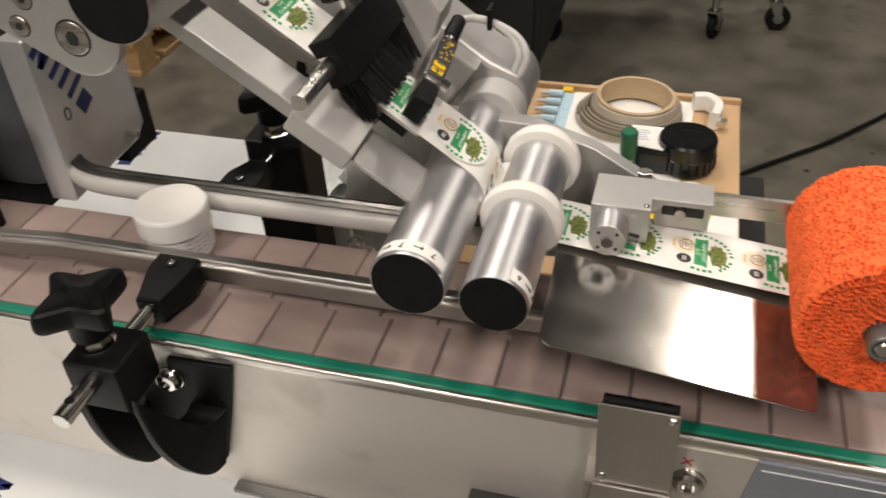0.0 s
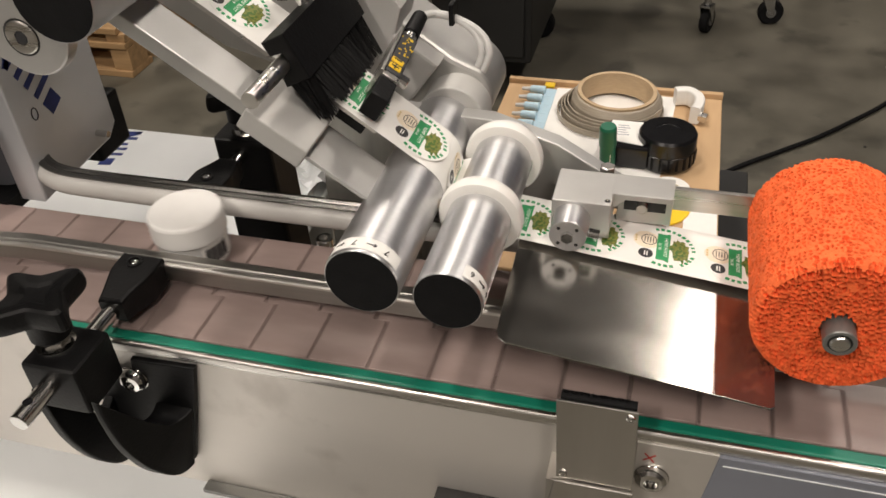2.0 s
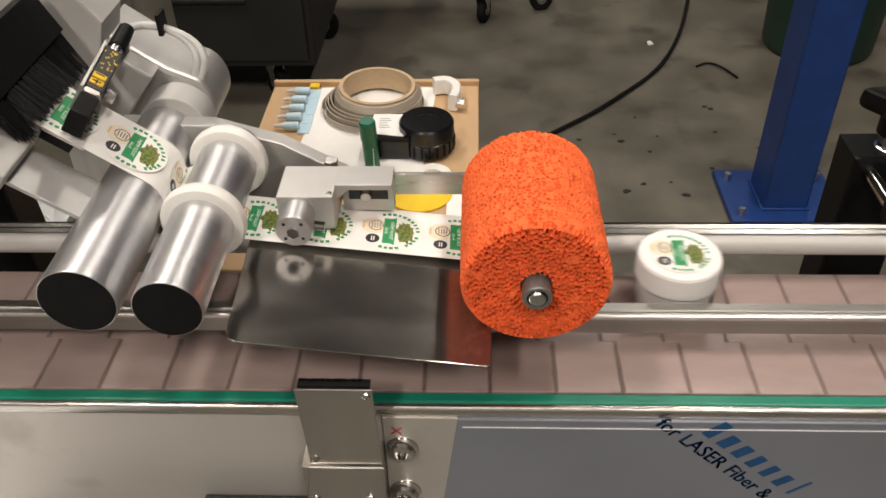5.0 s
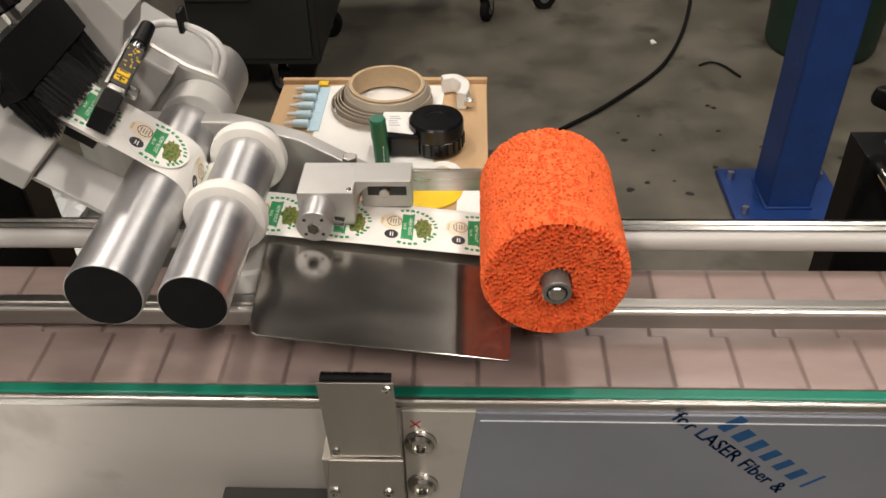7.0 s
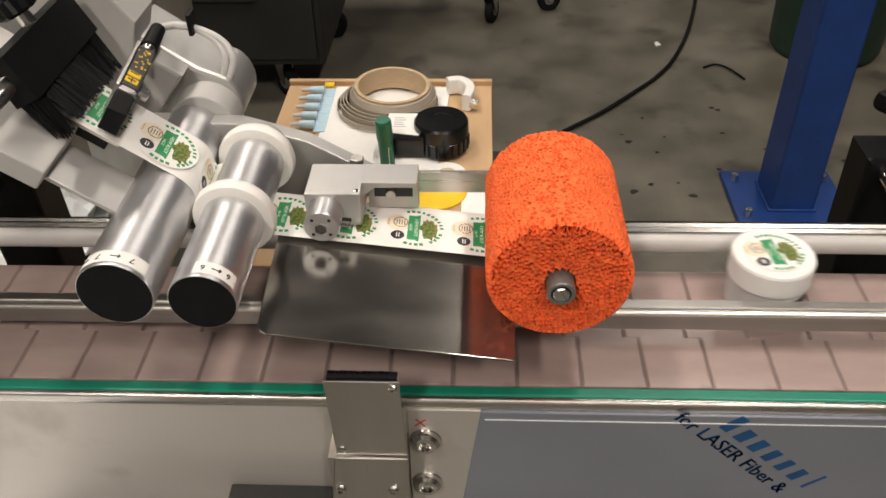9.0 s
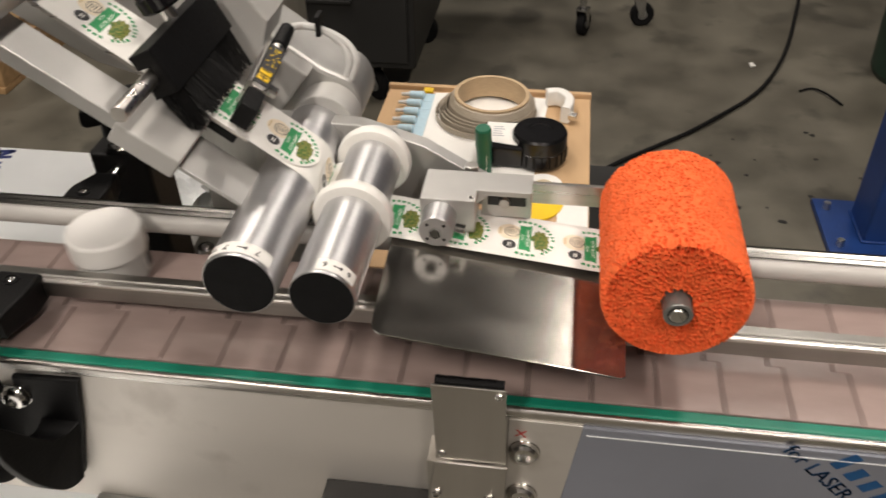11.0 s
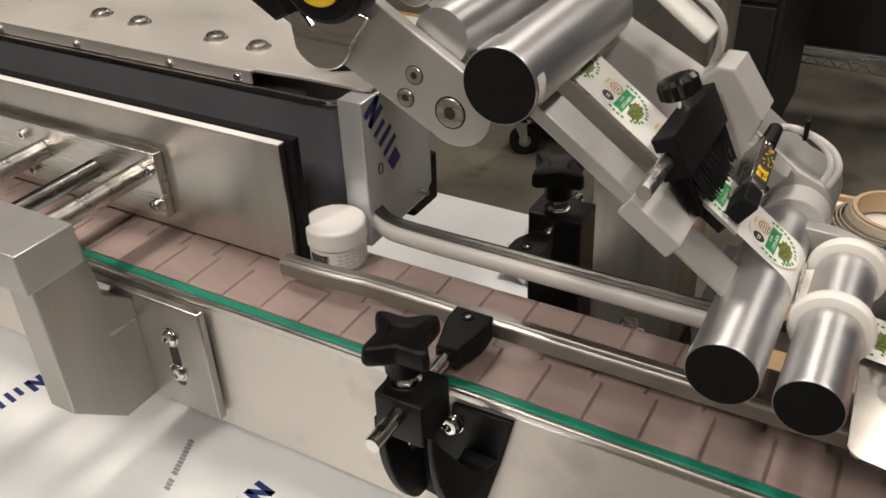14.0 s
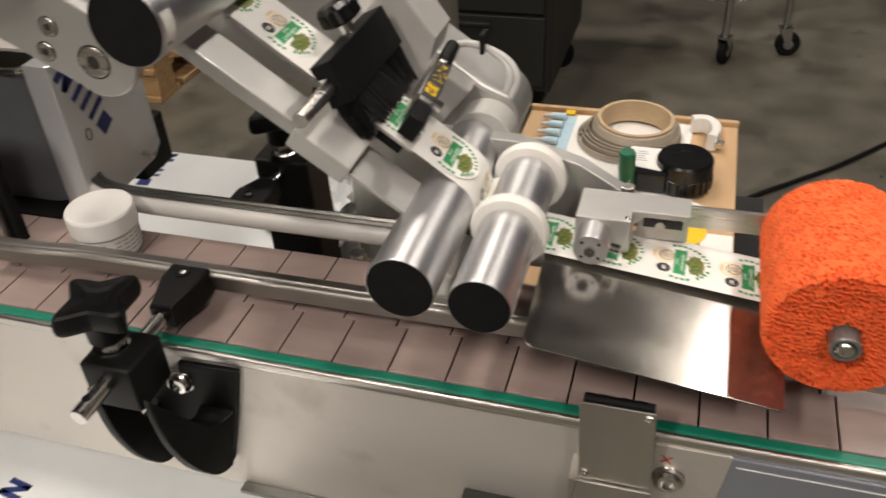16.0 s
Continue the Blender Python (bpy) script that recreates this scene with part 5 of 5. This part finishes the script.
for k in range(5):
    y = 0.535 + 0.022 * k
    t = thing("wire_connector", (-0.335, y, BT_Z), "small pale blue plastic wire connector on a strip", "connector", "connector strip")
    part("sleeve", quick(cyl, (-0.318, y, BT_Z + 0.0065), (-0.337, y + 0.001, BT_Z + 0.0065), 0.0055, 18, 0.0048, 0.0008), PLUGBLUE, t)
    part("tip", quick(cyl, (-0.337, y + 0.001, BT_Z + 0.0065), (-0.348, y + 0.001, BT_Z + 0.006), 0.0030, 14, 0.0022), CABLEGREY, t)
    part("strip_piece", quick(box, -0.319, -0.305, y - 0.010, y + 0.0115, BT_Z, BT_Z + 0.003), PLUGBLUE, t)
solo("yellow_tag", quick(box, -0.322, -0.309, 0.640, 0.651, BT_Z + 0.0005, BT_Z + 0.004, 0.001), YELLOW, (-0.315, 0.645, BT_Z), "small yellow plastic tag", "tag")
hook = thing("white_bracket", (-0.135, 0.60, BT_Z), "curved white plastic bracket with a steel nut", "bracket")
bm = B()
sweep(bm, smooth_path([(-0.158, 0.625, BT_Z + 0.012), (-0.142, 0.628, BT_Z + 0.012), (-0.130, 0.614, BT_Z + 0.012), (-0.129, 0.596, BT_Z + 0.012), (-0.133, 0.580, BT_Z + 0.012)], 6), round_rect(0.012, 0.022, 0.003))
part("hook", bm, WHITE_PE, hook)
part("nut", quick(cyl, (-0.128, 0.583, BT_Z + 0.010), (-0.118, 0.580, BT_Z + 0.010), 0.006, 6, None, 0.0006), MIRROR, hook)
solo("yellow_disc", quick(lathe, [(0, 0.0), (0.036, 0.0), (0.0365, 0.001), (0.036, 0.0022), (0, 0.0022)], (-0.165, 0.402, BT_Z), (0, 0, 1), 48), YELLOW, (-0.165, 0.402, BT_Z), "flat yellow plastic disc lying on the carton", "disc")
bm = B()
lathe(bm, [(0.010, 0), (0.021, 0), (0.0215, 0.004), (0.021, 0.008), (0.010, 0.008), (0.010, 0)], (-0.152, 0.428, BT_Z), (0, 0, 1), 40)
solo("white_ring", bm, WHITE_PE, (-0.152, 0.428, BT_Z), "flat white plastic ring on the carton", "ring")
solo("white_leaflet", quick(box, -0.135, -0.102, 0.30, 0.40, BT_Z + 0.0002, BT_Z + 0.0012), PAPER, (-0.12, 0.35, BT_Z), "folded white leaflet at the carton edge", "leaflet")

for ob in [o for o in scene.objects if o.parent is None and o.name.split(".")[0] in CLUTTER]:
    ob.location += Vector((0.0, 0.024, 0.0))

# ---- background of the hall ----
col = thing("steel_column", (0.654, 1.46, 0), "blue painted square steel column bolted to the floor", "column")
part("tube", quick(box, 0.604, 0.712, 1.398, 1.525, 0.016, 5.0, 0.006), BLUESTEEL, col)
part("base_plate", quick(box, 0.521, 0.800, 1.352, 1.578, 0.0, 0.016, 0.002), BLUESTEEL, col)
part("weld", quick(box, 0.599, 0.717, 1.393, 1.530, 0.016, 0.022, 0.003), BLUESTEEL, col)
for x in (0.548, 0.773):
    for y in (1.380, 1.535):
        part("anchor_bolt", quick(cyl, (x, y, 0.016), (x, y, 0.034), 0.009, 6), STEEL, col)
bin_ = thing("drum_bin", (1.03, 2.36, 0), "dark green plastic waste drum", "bin")
bm = B()
lathe(bm, [(0, 0), (0.165, 0), (0.175, 0.02), (0.20, 0.75), (0.215, 0.77), (0.205, 0.78), (0.19, 0.76), (0, 0.74)], (1.03, 2.36, 0), (0, 0, 1), 48)
part("drum", bm, BINGREEN, bin_)
bm = B()
sweep(bm, smooth_path([(-0.25, 1.38, 0.008), (0.0, 1.67, 0.008), (0.14, 1.803, 0.008), (0.24, 1.895, 0.008), (0.34, 2.005, 0.008), (0.44, 2.125, 0.008), (0.515, 2.25, 0.008), (0.60, 2.46, 0.008), (0.68, 2.74, 0.008), (0.76, 3.1, 0.008), (0.82, 3.7, 0.008)], 8), ring_section(0.0062, 10))
solo("floor_cable", bm, RUBBER, (0.3, 1.9, 0), "black power cable lying across the floor", "cable")
bm = B()
sweep(bm, smooth_path([(0.604, 2.200, 0.004), (0.645, 2.218, 0.006), (0.680, 2.186, 0.008), (0.716, 2.120, 0.004)], 8), ring_section(0.0035, 8))
solo("wire_scrap", bm, RUBBER, (0.61, 2.05, 0), "short curved scrap of black wire", "wire scrap")
solo("paper_scrap", quick(prism, [(0.477, 2.357), (0.495, 2.367), (0.487, 2.392), (0.475, 2.384)], 0.0005, 0.006, "xy", 0.001), PAPER, (0.448, 2.25, 0), "tiny white scrap on the floor", "scrap")
rnd = random.Random(21)
bm = B()
for i in range(18):
    cx, cy, r = rnd.gauss(0.42, 0.22), rnd.gauss(1.72, 0.16), rnd.uniform(0.004, 0.013)
    k = 9
    prism(bm, [(cx + r * rnd.uniform(0.6, 1.2) * math.cos(2 * math.pi * j / k), cy + 0.8 * r * rnd.uniform(0.6, 1.2) * math.sin(2 * math.pi * j / k)) for j in range(k)], 0.0004, 0.0010, "xy")
solo("floor_spots", bm, DARKMETAL, (0.6, 1.9, 0), "dark dried drips on the concrete", "stains", kind="stuff")


def caster(parent, x, y, turn=0.0, r=0.045):
    m = pose(x, y, 0, 0, 0, turn)
    bm = B()
    lathe(bm, [(0.004, -0.013), (r * 0.55, -0.013), (r * 0.85, -0.015), (r, -0.010), (r, 0.010), (r * 0.85, 0.015), (r * 0.55, 0.013), (0.004, 0.013)], m @ Vector((0.015, 0, r)), m.to_3x3() @ Vector((0, 1, 0)), 32)
    w = part("caster_wheel", bm, RUBBER, parent)
    part("wheel_hub", quick(cyl, m @ Vector((0.015, -0.016, r)), m @ Vector((0.015, 0.016, r)), r * 0.4, 20), GREYSTAND, w)
    f = B()
    for s in (-1, 1):
        prism(f, [(-0.02, 2 * r + 0.012), (0.02, 2 * r + 0.012), (0.024, r - 0.004), (0.006, r - 0.004)], s * 0.018 - 0.0015, s * 0.018 + 0.0015, "xz", 0, m)
    box(f, -0.022, 0.022, -0.0195, 0.0195, 2 * r + 0.012, 2 * r + 0.018, m=m)
    part("caster_fork", f, CHROME, parent)
    part("caster_stem", quick(cyl, m @ Vector((0, 0, 2 * r + 0.018)), m @ Vector((0, 0, 2 * r + 0.05)), 0.012, 16), CHROME, parent)


cart = thing("black_cabinet_cart", (-0.86, 2.21, 0), "black steel cabinet cart on casters", "cart")
part("cart_body", quick(box, -1.400, -0.565, 1.935, 2.52, 0.14, 1.05, 0.012), DARKMETAL, cart)
part("cart_top", quick(box, -1.415, -0.550, 1.920, 2.535, 1.05, 1.08, 0.01), BLACK, cart)
for k in range(4):
    d = part("drawer_front", quick(box, -1.38, -0.585, 1.922, 1.935, 0.165 + 0.22 * k, 0.375 + 0.22 * k, 0.004), DARKMETAL, cart)
    part("drawer_handle", quick(box, -0.98, -0.74, 1.908, 1.922, 0.345 + 0.22 * k, 0.356 + 0.22 * k, 0.003), DARKMETAL, d)
for x, y, a in ((-1.325, 1.975, 30), (-0.715, 2.025, -40), (-1.325, 2.44, 0), (-0.64, 2.44, 0)):
    caster(cart, x, y, a, 0.05)

rack = thing("wire_rack", (-0.5, 2.8, 0), "chrome wire shelving rack on casters", "shelving rack")
PA, PB = Vector((-0.080, 2.555, 0)), Vector((0.118, 2.67, 0))
LD = Vector((-1.20, 0.12, 0))
for p, a in ((PA, 70), (PB, 10), (PA + LD, 0), (PB + LD, 0)):
    caster(rack, p.x, p.y, a, 0.042)
    part("post", quick(cyl, (p.x, p.y, 0.13), (p.x, p.y, 1.75), 0.0125, 20), CHROME, rack)
for zs in (0.22, 0.75, 1.3):
    bm = B()
    for a, b in ((PA, PB), (PA, PA + LD), (PB, PB + LD), (PA + LD, PB + LD)):
        for dz in (0.0, 0.028):
            cyl(bm, a + Vector((0, 0, zs + dz)), b + Vector((0, 0, zs + dz)), 0.003, 6)
    for a, n in ((PA, 22), (PB, 22)):
        for k in range(n):
            p, q = a + LD * (k / n), a + LD * ((k + 0.5) / n)
            cyl(bm, p + Vector((0, 0, zs)), q + Vector((0, 0, zs + 0.028)), 0.0018, 5)
            p2 = a + LD * ((k + 1) / n)
            cyl(bm, q + Vector((0, 0, zs + 0.028)), p2 + Vector((0, 0, zs)), 0.0018, 5)
    for k in range(60):
        o = LD * (k / 60)
        cyl(bm, PA + o + Vector((0, 0, zs + 0.03)), PB + o + Vector((0, 0, zs + 0.03)), 0.0018, 5)
    for k in range(4):
        o = (PB - PA) * (k / 3)
        cyl(bm, PA + o + Vector((0, 0, zs + 0.027)), PA + o + LD + Vector((0, 0, zs + 0.027)), 0.0022, 5)
    part("wire_shelf", bm, CHROME, rack)
# Added black block: darkens the unclear space above the shelf and shades the floor.
crate = thing("black_crate", (-0.55, 2.66, 0.25), "black block added on the wire rack to darken the space and floor", "crate")
part("crate_body", quick(box, -0.95, -0.12, 2.68, 2.79, 0.253, 0.66, 0.01), DARKMETAL, crate)
part("crate_rim", quick(box, -0.96, -0.11, 2.67, 2.80, 0.63, 0.665, 0.006), BLACK, crate)
pallet = thing("wooden_pallet", (-2.05, 2.0, 0), "stack of worn wooden pallet boards", "pallet")
for k, (x0, x1, z0, z1) in enumerate(((-2.45, -1.90, 0.0, 0.022), (-2.45, -1.90, 0.10, 0.122), (-2.45, -1.92, 0.15, 0.172))):
    for j in range(5):
        part("board", quick(box, x0, x1, 1.90 + 0.16 * j, 2.03 + 0.16 * j, z0, z1, 0.003), WOOD, pallet)
for x in (-2.42, -2.20, -1.97):
    for y in (1.91, 2.20, 2.50):
        part("pallet_block", quick(box, x, x + 0.07, y, y + 0.10, 0.022, 0.10, 0.003), WOOD, pallet)
        part("pallet_block", quick(box, x, x + 0.07, y, y + 0.10, 0.122, 0.15, 0.003), WOOD, pallet)

# ---- chain plates ----
chain = thing("conveyor_chain", (0, 0, TOP), "taupe plastic slat-top conveyor chain", "conveyor chain")
P, GAP = 0.0381, 0.0006
def slat_outline():
    e = [(0.0, -0.0042), (0.0, 0.0375), (-0.0085, 0.0375), (-0.0085, 0.0625), (0.0, 0.0625), (0.0, 0.1015)]
    left = [(x + GAP, y) for x, y in e]
    right = [(x + P - GAP, y) for x, y in e]
    return left + right[::-1]
bm = B()
prism(bm, slat_outline(), -0.0045, 0.0, "xy", 0.0005)
slat_mesh = finish(bm, "slat", CHAIN, (0, 0, 0))
n0, n1 = int((X0 + 0.8) / P), int(1.25 / P)
for k in range(n0 - 2, n1):
    s = new("slat", slat_mesh)
    s.parent = chain
    s.location = (k * P, 0, 0)


# ---- what moves ----
def even_times():
    ts = [0.0, 0.05, 0.1, 0.2, 0.3] + [0.5 * k for k in range(1, 32)] + [15.7, 15.8, 15.9, 15.95, 16.0]
    return ts


def jar_x(i, t):
    return PASS[i][1] + V * (t - PASS[i][0])


def jar_y(x):
    k = min(1.0, max(0.0, (x + 0.675) / 0.07))
    return 0.0925 + (JY - 0.0925) * k * k * (3 - 2 * k)


def ramp(t, a, b):
    k = min(1.0, max(0.0, (t - a) / (b - a)))
    return k


def motions():
    ts = even_times()
    fine = sorted(set(ts + [0.2 * k for k in range(81)]))
    walk(chain, [(t, pose(0.1627 * (t - 4.7) + 0.0076, 0, TOP)) for t in ts])
    for i, j in enumerate(jars):
        walk(j, [(t, pose(jar_x(i, t), jar_y(jar_x(i, t)), TOP + 0.0002, 0, 0, TURNS[i])) for t in fine])
    feeds = [(2.33, 2.70), (4.08, 4.44), (7.83, 8.18), (12.93, 13.30)]
    times = sorted(set([0.1 * k for k in range(161)] + [a + 0.03 * k for a, b in feeds for k in range(14)]))
    for i, lb in enumerate(web_labels):
        rows = []
        for t in times:
            u = i + sum(ramp(t, a, b) for a, b in feeds)
            k = int(u)
            if k >= len(SLOTS) - 1:   # off the web's end, onto the lid of the jar passing below
                n = len(SLOTS) - 1 - i
                x = jar_x(n, t)
                on = pose(max(-0.085, x), JY, TOP + 0.0402, 0, 0, 8 if n == 2 else -4)
                m = SLOTS[-1].lerp(on, min(1.0, u - len(SLOTS) + 1))
            else:
                m = SLOTS[k].lerp(SLOTS[k + 1], u - k)
            rows.append((t, m))
        walk(lb, rows)
    contact = [PASS[i][0] + (-0.076 - PASS[i][1]) / V for i in range(4)]
    rows, roll = [], []
    for k in range(161):
        t = 0.1 * k
        a = sum(ramp(t, c - 0.25, c + 0.38) for c in contact) * 0.63 * V / 0.0375
        rows.append((t, pose(WC.x, 0.0, WC.z, 0, -math.degrees(a), 0)))
    walk(wheel, rows)
    for ob, c, y, sgn, start in ((roll7, R7, -0.031, 1, 0), (roll6, R6, -0.032, -1, 30), (roll5, R5, -0.024, -1, -20)):
        rows = []
        for k in range(161):
            t = 0.1 * k
            a = sum(ramp(t, p, q) for p, q in feeds + [(11.3, 11.7)]) * 118 * R7[2] / c[2]
            rows.append((t, pose(c[0], y, c[1], 0, start + sgn * a, 0)))
        walk(ob, rows)


motions()
